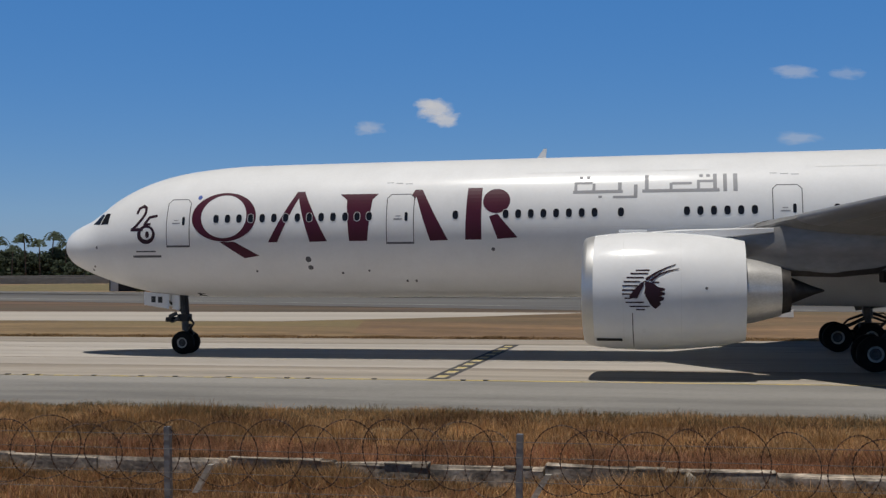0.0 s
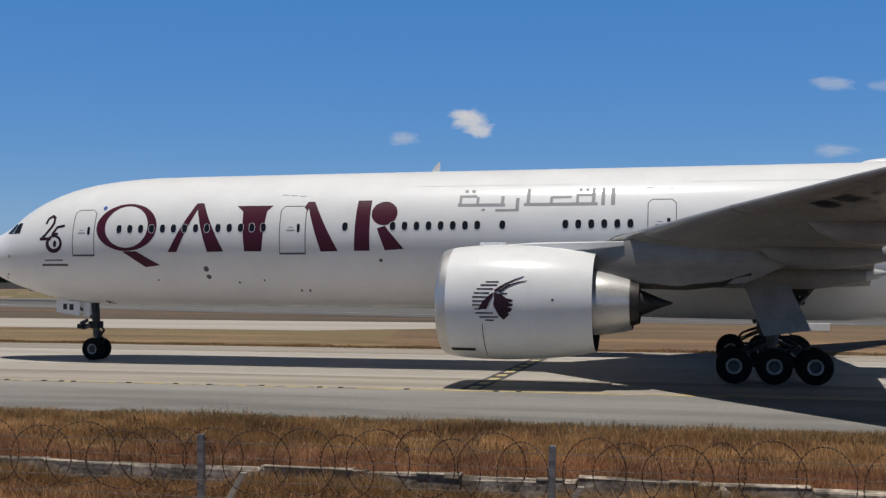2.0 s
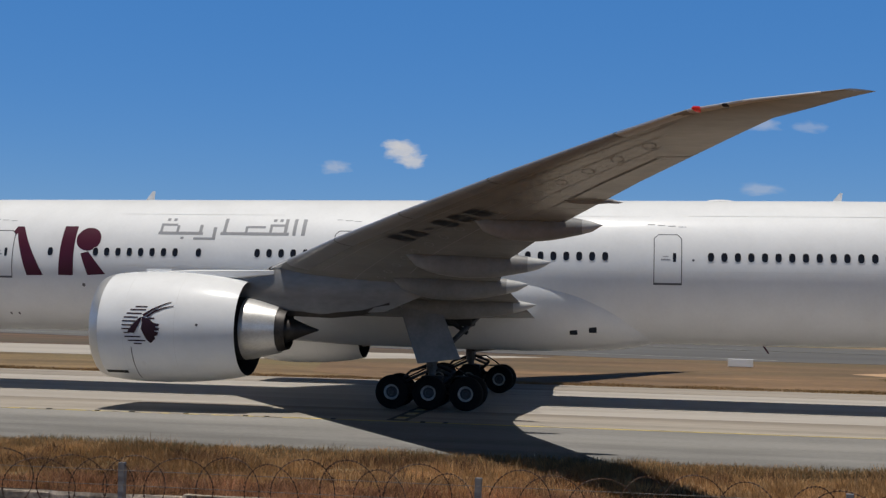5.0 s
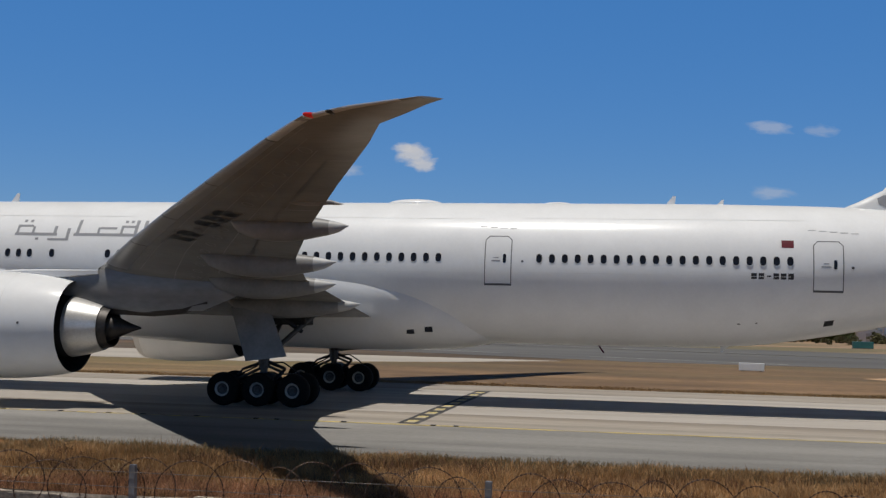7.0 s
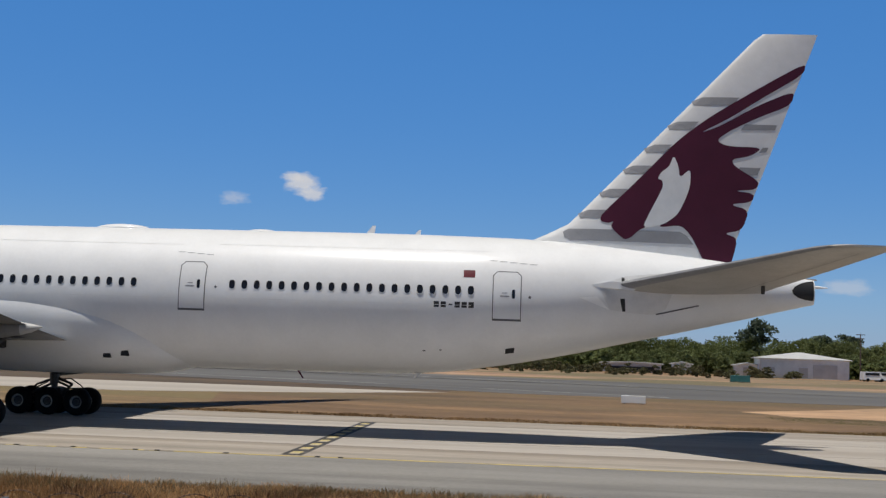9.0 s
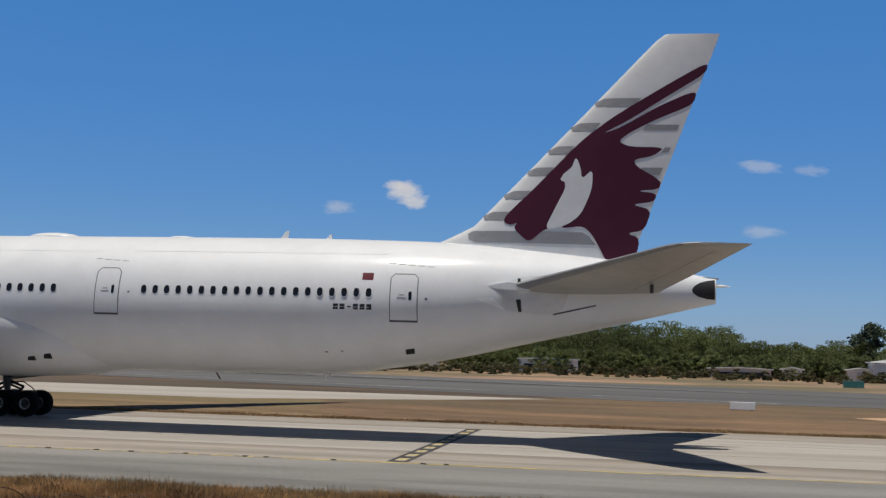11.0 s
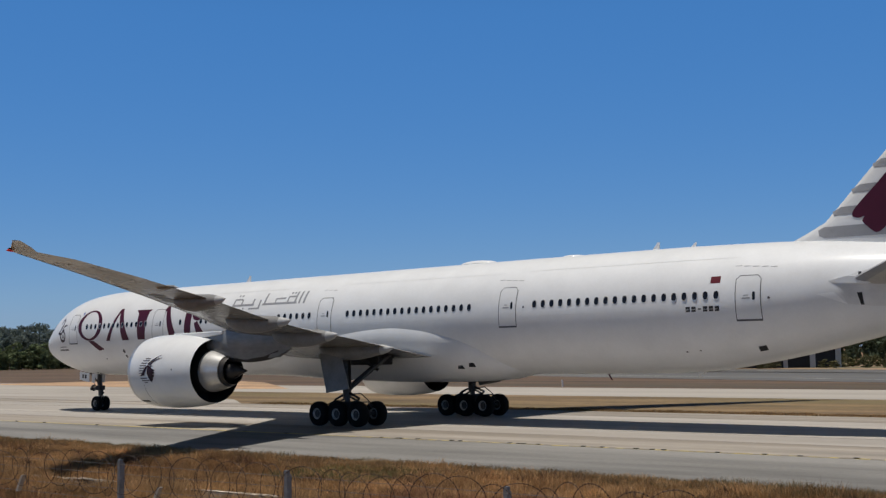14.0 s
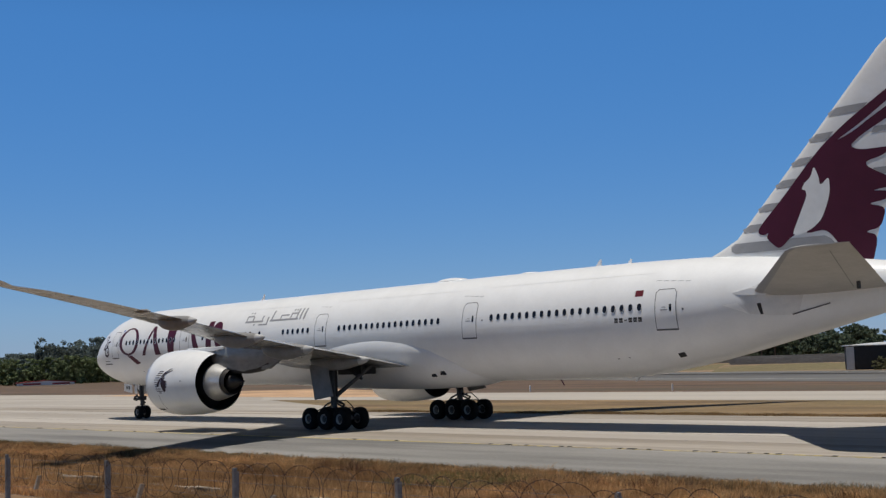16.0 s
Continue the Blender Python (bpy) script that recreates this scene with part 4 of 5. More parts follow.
    part("pylon_nose", slab([(26.9, 5.08), (27.6, 5.18), (28.6, 5.24), (30.0, 5.26), (31.8, 5.27)], [(26.9, 5.0), (27.6, 4.95), (28.6, 4.85), (30.0, 4.92), (31.8, 5.1)], [(26.9, 0.05), (28, 0.24), (30, 0.34), (31.8, 0.34)]), M_NACELLE, py, "white pylon nose on the nacelle", True, 40)
    part("heat_shield", loft([[(u, c[0] + 0.25 * sx, w + dz) for sx, dz in ((-1, 0.05), (-0.6, -0.14), (0.6, -0.14), (1, 0.05))] for u, w in ((31.3, 3.84), (32.5, 3.72), (34, 3.68), (35.2, 3.8), (36.2, 4.1))]), M_HOT, py, "sooty heat shield", True)


engine(1)
engine(-1)

FIN = ((7.3, 59.3, 68.9, 0.07), (8.6, 60.3, 69.3, 0.075), (9.0, 61.2, 69.47, 0.08), (9.5, 62.2, 69.66, 0.085), (12.0, 64.6, 70.6, 0.09), (15.0, 67.45, 71.7, 0.09), (17.8, 70.1, 72.75, 0.085), (18.1, 70.5, 72.85, 0.05))


def softened(poly, rounds=2):
    """Cuts the corners of an outline, to round it."""
    for _ in range(rounds):
        poly = [q for a, b in zip(poly, poly[1:] + poly[:1]) for q in ((a[0] * 0.8 + b[0] * 0.2, a[1] * 0.8 + b[1] * 0.2), (a[0] * 0.2 + b[0] * 0.8, a[1] * 0.2 + b[1] * 0.8))]
    return poly


def tail():
    rings = []
    for w, le, te, th in FIN:
        rings.append([(le + x * (te - le), y * (te - le), w) for x, y in foil(th)])
    for r in rings:
        for i, p in enumerate(r):
            r[i] = (p[0], p[1] if p[1] > 0 else p[1] / 0.9, p[2])
    fin = part("tail_fin", loft(rings), M_LIGHT_GREY, airliner, "tall tail fin with burgundy and grey shapes", True, 40)

    def on_fin(u, w, off=0.012):
        le, te, th = [np.interp(w, [r[0] for r in FIN], [r[k] for r in FIN]) for k in (1, 2, 3)]
        x = min(max((u - le) / (te - le), 0.005), 0.998)
        yt = 5 * th * (0.2969 * math.sqrt(x) - 0.126 * x - 0.3516 * x * x + 0.2843 * x ** 3 - 0.1036 * x ** 4)
        return Vector((u, -yt * (te - le) - off, w))

    def le(w):
        return float(np.interp(w, [r[0] for r in FIN], [r[1] for r in FIN]))

    def te(w):
        return float(np.interp(w, [r[0] for r in FIN], [r[2] for r in FIN]))
    for w0, u1 in ((9.78, 63.9), (10.72, 64.75), (11.77, 65.75), (12.72, 66.6), (13.76, 67.75), (14.86, 69.5)):
        w1 = w0 + 0.36
        poly = [(le(w0) + 0.22, w0), (u1 - 0.35, w0), (u1, w1), (le(w1) + 0.22, w1), (le(w0) + 0.12, w0 + 0.18)]
        part("fin_stripe", decal([poly], on_fin, 0.4, 0.4), M_GREY, fin, "grey painted stripe")
    part("fin_stripe", decal([[(62.25, 8.78), (67.6, 8.72), (67.3, 9.1), (67.0, 9.26), (62.2, 9.28), (61.95, 9.15), (62.0, 8.9)]], on_fin, 0.4, 0.4), M_GREY, fin, "grey painted stripe")
    for w0, w1, uu in ((13.78, 14.05, 1.7), (12.8, 13.05, 0.55), (11.78, 12.15, 1.2)):
        part("fin_stripe", decal([[(te(w0) - uu, w0), (te(w0) - 0.2, w0 + 0.05), (te(w1) - 0.2, w1), (te(w1) - uu + 0.1, w1)]], on_fin, 0.4, 0.4), M_GREY, fin, "grey painted stripe")

    big = list(FIN_SHAPE)
    part("fin_sweep", decal([softened(big)], lambda u, w: on_fin(u, w, 0.018), 0.4, 0.4), M_BURGUNDY, fin, "large burgundy sweeping shape")
    leaf = list(FIN_LEAF)
    part("fin_leaf", decal([softened(leaf)], lambda u, w: on_fin(u, w, 0.026), 0.4, 0.4), M_LIGHT_GREY, fin, "pale leaf shape on the burgundy")
    for side in (1, -1):
        rings = []
        spans = ((0.8, 63.2, 70.3, 6.62, 0.09), (2.0, 64.1, 70.6, 6.75, 0.09), (6.0, 67.2, 71.9, 7.25, 0.085), (10.2, 70.4, 73.2, 7.78, 0.08), (10.65, 70.95, 73.35, 7.84, 0.06), (10.78, 71.5, 73.4, 7.86, 0.03))
        for v, l, t, w, th in spans:
            rings.append([(l + x * (t - l), -side * v, w + y * (t - l)) for x, y in foil(th)])
        stab = part("tailplane", loft(rings), M_TAILPLANE, airliner, "grey swept horizontal tailplane", True, 40)
        nose = [[(p[0] - 0.01, p[1], p[2] + (0.004 if p[2] > r[12][2] else -0.004)) for p in r[10:15]] for r in rings[1:5]]
        part("leading_edge", loft(nose, closed=False, cap=False), M_SLAT, stab, "dark grey leading edge strip", True, 60)
        seam = [(70.6 + 0.317 * (v - 2) - 1.45 + 0.06 * (v - 2), v) for v in (2.2, 4.0, 6.0, 8.0, 9.9)]

        def under_tail(u, v):
            l, t, w, th = [np.interp(v, [q[0] for q in spans], [q[k] for q in spans]) for k in (1, 2, 3, 4)]
            x = min(max((u - l) / (t - l), 0.01), 0.99)
            return w - 0.9 * 5 * th * (0.2969 * math.sqrt(x) - 0.126 * x - 0.3516 * x * x + 0.2843 * x ** 3 - 0.1036 * x ** 4) * (t - l)
        part("elevator_joint", decal([[(u0, v0), (u1, v1), (u1 + 0.05, v1), (u0 + 0.05, v0)] for (u0, v0), (u1, v1) in zip(seam, seam[1:])],
                                     lambda u, v: Vector((u, -side * v, under_tail(u, v) - 0.012)), 5, 5), M_PANEL, stab)
        part("hinge_fairing", box((69.95, -side * 3.3 - 0.07, 6.48), (70.1, -side * 3.3 + 0.07, 6.82), 0.03), M_GEAR, stab)
        part("root_cap", loft([[(u, -side * (2.0 + d), w) for u, w in ((62.9, 6.68), (64.9, 6.52), (65.3, 6.82), (64.0, 6.9))] for d in (-0.5, 0.35)]), M_WHITE, stab, "white tailplane root cap")
    def plate(name, poly, mat, label, off=0.016):
        part(name, decal([poly], lambda u, w: skin(u, w, off), 0.3, 0.12), mat, airliner, label)
    plate("tailplane_plate", [(62.67, 6.17), (63.4, 6.25), (63.92, 5.7)], M_PLATE, "pale triangular plate ahead of the tailplane")
    plate("tailplane_plate", [(63.5, 6.56), (63.95, 5.7), (64.9, 5.6), (65.74, 5.56), (66.3, 5.8), (66.6, 6.55)], M_SHADE, "grey scuff plate under the tailplane", 0.012)
    plate("tailplane_plate", [(63.35, 6.72), (64.63, 7.14), (66.0, 7.3), (67.6, 7.3), (68.8, 7.05), (66.5, 6.7)], M_SHADE, "grey scuff plate over the tailplane", 0.012)
    plate("trim_slot", [(64.41, 7.07), (64.54, 7.07), (64.54, 6.75), (64.42, 6.75)], M_DARK, "dark tailplane trim slot", 0.022)
    plate("trim_slot", [(64.36, 6.18), (64.57, 6.19), (64.6, 5.66), (64.47, 5.66)], M_DARK, "dark tailplane trim slot", 0.022)
    part("exhaust_outlet", decal([[(71.72, 6.82), (71.85, 6.98), (72.1, 7.12), (72.4, 7.2), (72.7, 7.24), (72.7, 6.42), (72.35, 6.44), (72.0, 6.52), (71.78, 6.66)]], lambda u, w: skin(u, w, 0.03), 0.2, 0.1), M_DARK, airliner, "dark auxiliary exhaust opening")
    part("tail_lamp", rods(((72.7, 0, 7.02), (73.35, 0, 7.0), 0.09, 0.02)), M_PLATE, airliner, "white tail lamp cone")
    part("tail_tip", loft([[(72.2, y, 7.38), (72.85, y * 0.3, 7.36), (72.9, y * 0.3, 7.3), (72.3, y, 7.26)] for y in (-0.22, 0.22)]), M_GREY, airliner, "grey tail cone tip")
    plate("flap_line", [(65.9, 5.62), (67.7, 6.05), (67.72, 6.0), (65.92, 5.56)], M_SEAM, "dark slanting joint under the tailplane", 0.02)
    part("tail_skid", loft([[(55.6, y, 2.78), (55.6, y * 0.4, 2.5), (56.0, y, 2.8)] for y in (-0.08, 0.08)]), M_LIGHT_GREY, airliner)
    part("drain_mast", rods(((50.4, 0, 2.72), (50.65, 0, 2.36), 0.035)), M_BURGUNDY, airliner)


# the burgundy sweep: outline from the lower nose round by the upper edge and back along the trailing edge
FIN_SHAPE = ((63.55, 9.64), (63.6, 9.95), (64.94, 11.25), (66.86, 13.3), (68.3, 14.4), (70.4, 15.7), (72.36, 16.85), (72.27, 16.34), (70.6, 15.3), (69.0, 14.25), (67.75, 13.6),
             (68.6, 13.9), (70.3, 14.9), (71.89, 15.6), (71.75, 14.96), (70.3, 14.35), (69.1, 13.75), (68.5, 13.3), (69.0, 13.05), (70.56, 13.05), (70.0, 12.65), (69.2, 12.5), (69.3, 12.2),
             (70.4, 11.58), (70.3, 11.2), (69.3, 11.12), (70.22, 11.02), (70.1, 10.65), (69.1, 10.52), (70.0, 10.3), (69.7, 9.4), (68.9, 9.25), (69.55, 9.05), (69.15, 7.6), (68.2, 7.75),
             (67.5, 9.1), (67.05, 9.55), (66.1, 9.42), (66.2, 9.6), (65.3, 9.35), (64.9, 8.95), (64.62, 8.84), (64.3, 9.1), (64.0, 9.42), (64.15, 9.65), (63.9, 9.55))
FIN_LEAF = ((65.34, 9.33), (65.8, 10.3), (66.25, 11.2), (66.2, 11.5), (66.0, 11.55), (66.15, 11.85), (66.5, 12.1), (66.68, 12.62), (66.9, 12.1), (66.95, 11.6), (67.42, 12.05),
            (67.42, 11.3), (67.25, 10.75), (66.9, 10.0), (66.3, 9.55))
tail()


def fittings():
    for u, h, l in ((22.6, 0.42, 0.42), (53.4, 0.36, 0.4), (55.5, 0.22, 0.3)):
        z = top_at(u)
        part("blade_antenna", loft([[(u - l * 0.5, y, z - 0.05), (u + l * 0.5, y, z - 0.05), (u + l * 0.62, y * 0.3, z + h), (u + l * 0.3, y * 0.3, z + h)] for y in (-0.03, 0.03)]), M_WHITE, airliner, "white blade antenna")
    for u0, u1, h in ((40.9, 43.4, 0.22), (47.9, 49.2, 0.1)):
        bm = bmesh.new()
        bmesh.ops.create_uvsphere(bm, u_segments=24, v_segments=12, radius=1.0, matrix=pose((u0 + u1) / 2, 0, top_at(u0) - 0.04) @ Matrix.Diagonal(((u1 - u0) / 2, 0.6, h, 1)))
        part("antenna_dome", bm, M_WHITE, airliner, "low white antenna dome", True, 60)


fittings()
WHEELS = []


def wheel(x, y, r, width):
    prof = [(-width * 0.5, r * 0.46), (-width * 0.5, r * 0.86), (-width * 0.38, r * 0.97), (-width * 0.15, r), (width * 0.15, r), (width * 0.38, r * 0.97), (width * 0.5, r * 0.86), (width * 0.5, r * 0.46)]

    def turned(p, seg=36):
        return [[(rr * math.cos(2 * math.pi * k / seg), yy, rr * math.sin(2 * math.pi * k / seg)) for k in range(seg)] for yy, rr in p]
    tyre = part("wheel", loft(turned(prof), True, False), M_TYRE, airliner, "black rubber aircraft tyre on a grey rim", True, 50)
    for s in (-1, 1):
        part("rim", loft(turned([(s * width * 0.44, r * 0.455), (s * width * 0.48, r * 0.42), (s * width * 0.4, r * 0.345), (s * width * 0.3, r * 0.33)]), True, False), M_RIM, tyre, "pale metal rim", True, 30)
        part("hub", loft(turned([(s * width * 0.3, r * 0.33), (s * width * 0.28, r * 0.2), (s * width * 0.42, r * 0.16), (s * width * 0.42, 0.001)]), True, False), M_GEAR, tyre, "dark wheel hub", True, 30)
    tyre.matrix_basis = pose(x, y, r)
    WHEELS.append((tyre, x, y, r))
    return tyre


def copy_wheel(src, x, y, r):
    w = copy_thing(src, pose(x, y, r))
    WHEELS.append((w, x, y, r))


def gears():
    nose = wheel(5.89, -0.33, 0.54, 0.36)
    copy_wheel(nose, 5.89, 0.33, 0.54)
    leg = part("nose_gear", rods(((5.75, 0, 3.0), (5.87, 0, 1.1), 0.17), ((5.86, 0, 1.3), (5.89, 0, 0.55), 0.09), ((5.89, -0.5, 0.54), (5.89, 0.5, 0.54), 0.07),
                                 ((5.8, 0, 1.9), (4.4, 0, 2.9), 0.06), ((6.05, 0, 1.3), (6.28, 0, 0.95), 0.04), ((6.28, 0, 0.95), (5.95, 0, 0.6), 0.04), ((5.6, -0.32, 1.65), (5.6, 0.32, 1.65), 0.1), ((5.75, -0.16, 2.7), (5.78, -0.16, 1.5), 0.05), ((5.55, -0.3, 1.9), (5.2, -0.3, 1.75), 0.09), ((5.7, 0.1, 1.35), (6.1, 0.1, 1.32), 0.08),
                                 ((5.62, -0.2, 1.65), (5.3, -0.2, 1.5), 0.06), ((5.3, -0.2, 1.5), (5.15, -0.2, 1.62), 0.08)), M_GEAR, airliner, "grey nose gear leg with two wheels")
    part("taxi_lamp", box((5.0, -0.34, 1.5), (5.32, -0.1, 1.72), 0.05), M_DARK, leg)
    part("taxi_lamp", box((5.0, 0.1, 1.5), (5.32, 0.34, 1.72), 0.05), M_DARK, leg)
    part("steering_collar", box((5.55, -0.26, 1.52), (6.1, 0.26, 1.86), 0.06), M_DARK, leg)
    part("drag_brace", rods(((5.95, -0.12, 2.9), (6.02, -0.12, 1.8), 0.09), ((6.02, -0.12, 1.8), (6.32, -0.1, 1.42), 0.05), ((6.32, -0.1, 1.42), (6.0, -0.08, 1.0), 0.05)), M_DARK, leg)
    for y in (-0.62, 0.62):
        o = [(4.1, 2.92), (5.32, 2.78), (5.32, 2.12), (4.1, 2.3)]
        part("gear_door", loft([[(u, y + d, w) for u, w in o] for d in (-0.02, 0.02)]), M_WHITE, leg, "white nose gear door with dark bars")
        if y < 0:
            part("door_bars", decal([rect(4.45, 2.42, 4.66, 2.7), rect(4.78, 2.4, 5.0, 2.68)], lambda u, w: Vector((u, y - 0.027, w))), M_BLACK, leg, "two dark bars")
        part("rear_door", loft([[(u, y * 0.7 + d, w) for u, w in ((5.4, 2.75), (5.75, 2.74), (5.75, 2.05), (5.4, 2.1))] for d in (-0.015, 0.015)]), M_WHITE, leg)
    main = None
    for side in (1, -1):
        yc = -side * 5.49
        s = -side
        leg = part("main_gear", rods(((36.9, yc, 4.3), (37.1, yc, 1.5), 0.24), ((37.08, yc, 1.7), (37.11, yc, 0.75), 0.16), ((35.5, yc, 0.72), (38.72, yc, 0.72), 0.14),
                                     ((35.64, yc - 0.9, 0.68), (35.64, yc + 0.9, 0.68), 0.1), ((37.11, yc - 0.9, 0.68), (37.11, yc + 0.9, 0.68), 0.1), ((38.58, yc - 0.9, 0.68), (38.58, yc + 0.9, 0.68), 0.1),
                                     ((37.1, yc, 1.9), (38.9, yc - s * 1.6, 3.9), 0.11), ((37.1, yc, 2.0), (36.9, yc - s * 3.0, 3.6), 0.11), ((37.25, yc, 1.6), (37.9, yc, 1.35), 0.06), ((37.9, yc, 1.35), (37.4, yc, 0.9), 0.06),
                                     ((36.95, yc, 1.5), (35.9, yc, 1.0), 0.06), ((37.4, yc + 0.25, 1.25), (38.4, yc + 0.25, 1.3), 0.03), ((38.4, yc + 0.25, 1.3), (38.7, yc + 0.25, 0.95), 0.03),
                                     ((36.7, yc - 0.3, 1.2), (37.6, yc + 0.3, 1.2), 0.05)), M_GEAR, airliner, "dark grey main gear leg with six wheels")
        o = [(35.93, 3.95), (37.58, 3.9), (38.4, 2.05), (36.72, 1.82)]
        part("torque_link", rods(((37.3, yc, 1.75), (38.0, yc, 1.5), 0.08, 0.06), ((38.0, yc, 1.5), (37.45, yc, 0.95), 0.06, 0.08), ((36.9, yc, 1.7), (36.2, yc, 1.45), 0.07, 0.05), ((36.2, yc, 1.45), (35.75, yc, 0.95), 0.05, 0.06)), M_DARK, leg)
        for pts in (((37.2, 0.3, 1.7), (37.8, 0.32, 1.75), (38.3, 0.3, 1.45), (38.7, 0.3, 1.1)), ((36.9, -0.3, 1.6), (36.3, -0.3, 1.3), (35.7, -0.3, 1.1))):
            part("brake_hose", rods(*[((a, yc + b, c), (d, yc + e, f), 0.03) for (a, b, c), (d, e, f) in zip(pts, pts[1:])]), M_DARK, leg)
        part("brake_rod", rods(((35.7, yc - 0.25, 0.95), (38.5, yc - 0.25, 0.95), 0.06)), M_DARK, leg)
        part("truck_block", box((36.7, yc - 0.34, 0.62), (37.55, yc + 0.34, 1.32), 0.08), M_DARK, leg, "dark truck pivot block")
        # black box below the wing, added to stand for shade in the bay
        part("bay_shade_box", box((36.25, min(-side * 3.3, -side * 4.5), 3.28), (38.5, max(-side * 3.3, -side * 4.5), 4.1), 0.06), M_DARK, leg, "black box standing in for the gear bay's shade")
        part("retract_actuator", rods(((37.0, yc - s * 0.5, 4.0), (38.3, yc - s * 1.2, 3.0), 0.12, 0.09), ((36.6, yc + s * 0.2, 3.9), (36.9, yc + s * 0.1, 2.2), 0.08), ((37.3, yc, 3.9), (37.3, yc, 2.0), 0.07)), M_DARK, leg)
        part("gear_door", loft([[(u, -side * (6.45 + 0.12 * (4 - w)) + d, w) for u, w in o] for d in (-0.03, 0.03)]), M_FAIRING, leg, "grey main gear door")
        for x in (35.64, 37.11, 38.58):
            for dy in (-0.7, 0.7):
                if main is None:
                    main = wheel(x, yc + dy, 0.67, 0.5)
                else:
                    copy_wheel(main, x, yc + dy, 0.67)


gears()


# ---- the fence and the low wall ----
FENCE_Y = 9.3


def fence():
    xs = [4.4, 1.55, -1.29, -4.13, -7.01, -10.12, -13.27, -16.5, -19.8, -23.1]
    post = new("fence_post")
    tagged(post, "grey galvanised steel fence post with a pale strut", "fence post", group="fence posts")
    bm = box((-0.026, -0.024, 0), (0.026, 0.024, 2.61), 0.005)
    part("post", bm, M_POST, post)
    add = bmesh.new()
    add_box(add, (-0.012, 0.035, 0.0), (0.012, 0.06, 2.56))
    part("post_flange", add, M_POST, post)
    part("strut", loft([[(x - 0.026, 0.47, z), (x + 0.026, 0.47, z), (x + 0.026, 0.53, z), (x - 0.026, 0.53, z)] for x, z in ((0.03, 1.98), (0.17, 2.22))]), M_STRUT, post, "whitewashed concrete strut")
    posts = []
    for k, x in enumerate(xs):
        drop = -0.05 * max(0, -x - 10) / 10
        m = pose(x, FENCE_Y, drop, 0, random.Random(k).uniform(-1.2, 1.2), 0)
        if k:
            copy_thing(post, m)
        else:
            post.matrix_basis = m
    # wire strands
    wires = new("fence_wires")
    tagged(wires, "thin galvanised wire strands between the fence posts", "wire fence")
    for z in (2.55, 2.43, 2.24, 2.1, 1.96):
        line = [(a, z - 0.05 * max(0, -a - 10) / 10) for a in xs]
        part("wire", loft([[(a, FENCE_Y - 0.035 + 0.0028 * math.cos(k * 1.2566), h + 0.0028 * math.sin(k * 1.2566)) for k in range(5)] for a, h in line]), M_WIRE, wires)
    # razor wire loops lying along the fence
    seg, r, t = 40, 0.26, 0.0032
    rings = []
    for k in range(seg):
        a = 2 * math.pi * k / seg
        ring = []
        for j in range(4):
            b = 2 * math.pi * j / 4
            rr = r + t * math.cos(b)
            ring.append((rr * math.cos(a), t * math.sin(b), rr * math.sin(a)))
        rings.append(ring)
    bm = bmesh.new()
    vs = add_loft(bm, rings, True, False)
    for i in range(4):
        j = (i + 1) % 4
        bm.faces.new((vs[-1][i], vs[-1][j], vs[0][j], vs[0][i]))
    for k in range(40):
        a = 2 * math.pi * k / 40
        c = Matrix.Translation((r * math.cos(a), 0, r * math.sin(a))) @ Matrix.Rotation(-a, 4, "Y")
        add_box(bm, (-0.007, -0.002, -0.0055), (0.007, 0.002, 0.0055), c)
    rng = random.Random(8)
    loop = None
    for n, (a, b) in enumerate(zip(xs[::1], xs[1:])):
        coil = tagged(new("razor_wire_coil"), "rusty razor wire coil stretched along the fence top", "razor wire", group="razor wire coils")
        coil.matrix_basis = pose(a, FENCE_Y - 0.09, 2.42 - 0.05 * max(0, -a - 10) / 10)
        x = -rng.uniform(0.05, 0.2)
        while x > b - a:
            m = pose(x, rng.uniform(-0.05, 0.05), rng.uniform(-0.04, 0.03), rng.uniform(-8, 8), rng.uniform(-20, 20), rng.uniform(-38, 38)) @ Matrix.Diagonal((rng.uniform(0.9, 1.12), 1, rng.uniform(0.9, 1.05), 1))
            if loop is None:
                loop = part("wire_loop", bm, M_RAZOR, coil)
                ob = loop
            else:
                ob = loop.copy()
                scene.collection.objects.link(ob)
                ob.parent = coil
            ob.matrix_basis = m
            x -= rng.choice((0.24, 0.3, 0.38, 0.46))


fence()


def low_wall():
    """A weathered concrete kerb wall in uneven lengths."""
    wall = tagged(new("low_wall"), "low stained concrete wall in the dry grass", "wall", kind="structure")
    rng = random.Random(5)
    x = 14.0
    while x > -80:
        l = rng.uniform(1.7, 2.6)
        h = (0.44 if x > -17 else 0.3) + rng.uniform(-0.05, 0.03)
        bm = box((x - l + 0.02, 21.0, -0.05), (x, 21.25 + rng.uniform(-0.02, 0.02), h), 0.02)
        for v in bm.verts:
            if v.co.z > 0.2:
                v.co.z += rng.uniform(-0.05, 0.03)
                v.co.y += rng.uniform(-0.015, 0.015)
        block = part("wall_block", bm, M_WALL, wall)
        if rng.random() < 0.5:
            a, b = sorted(rng.uniform(0, l) for _ in range(2))
            b = max(b, a + 0.5)
            cap = box((x - b, 20.988, h - 0.01), (x - a, 21.2, h + 0.018), 0.01)
            for v in cap.verts:
                v.co.z += rng.uniform(-0.012, 0.012)
            part("coping", cap, M_COPING, block, "pale lime-stained coping")
        x -= l


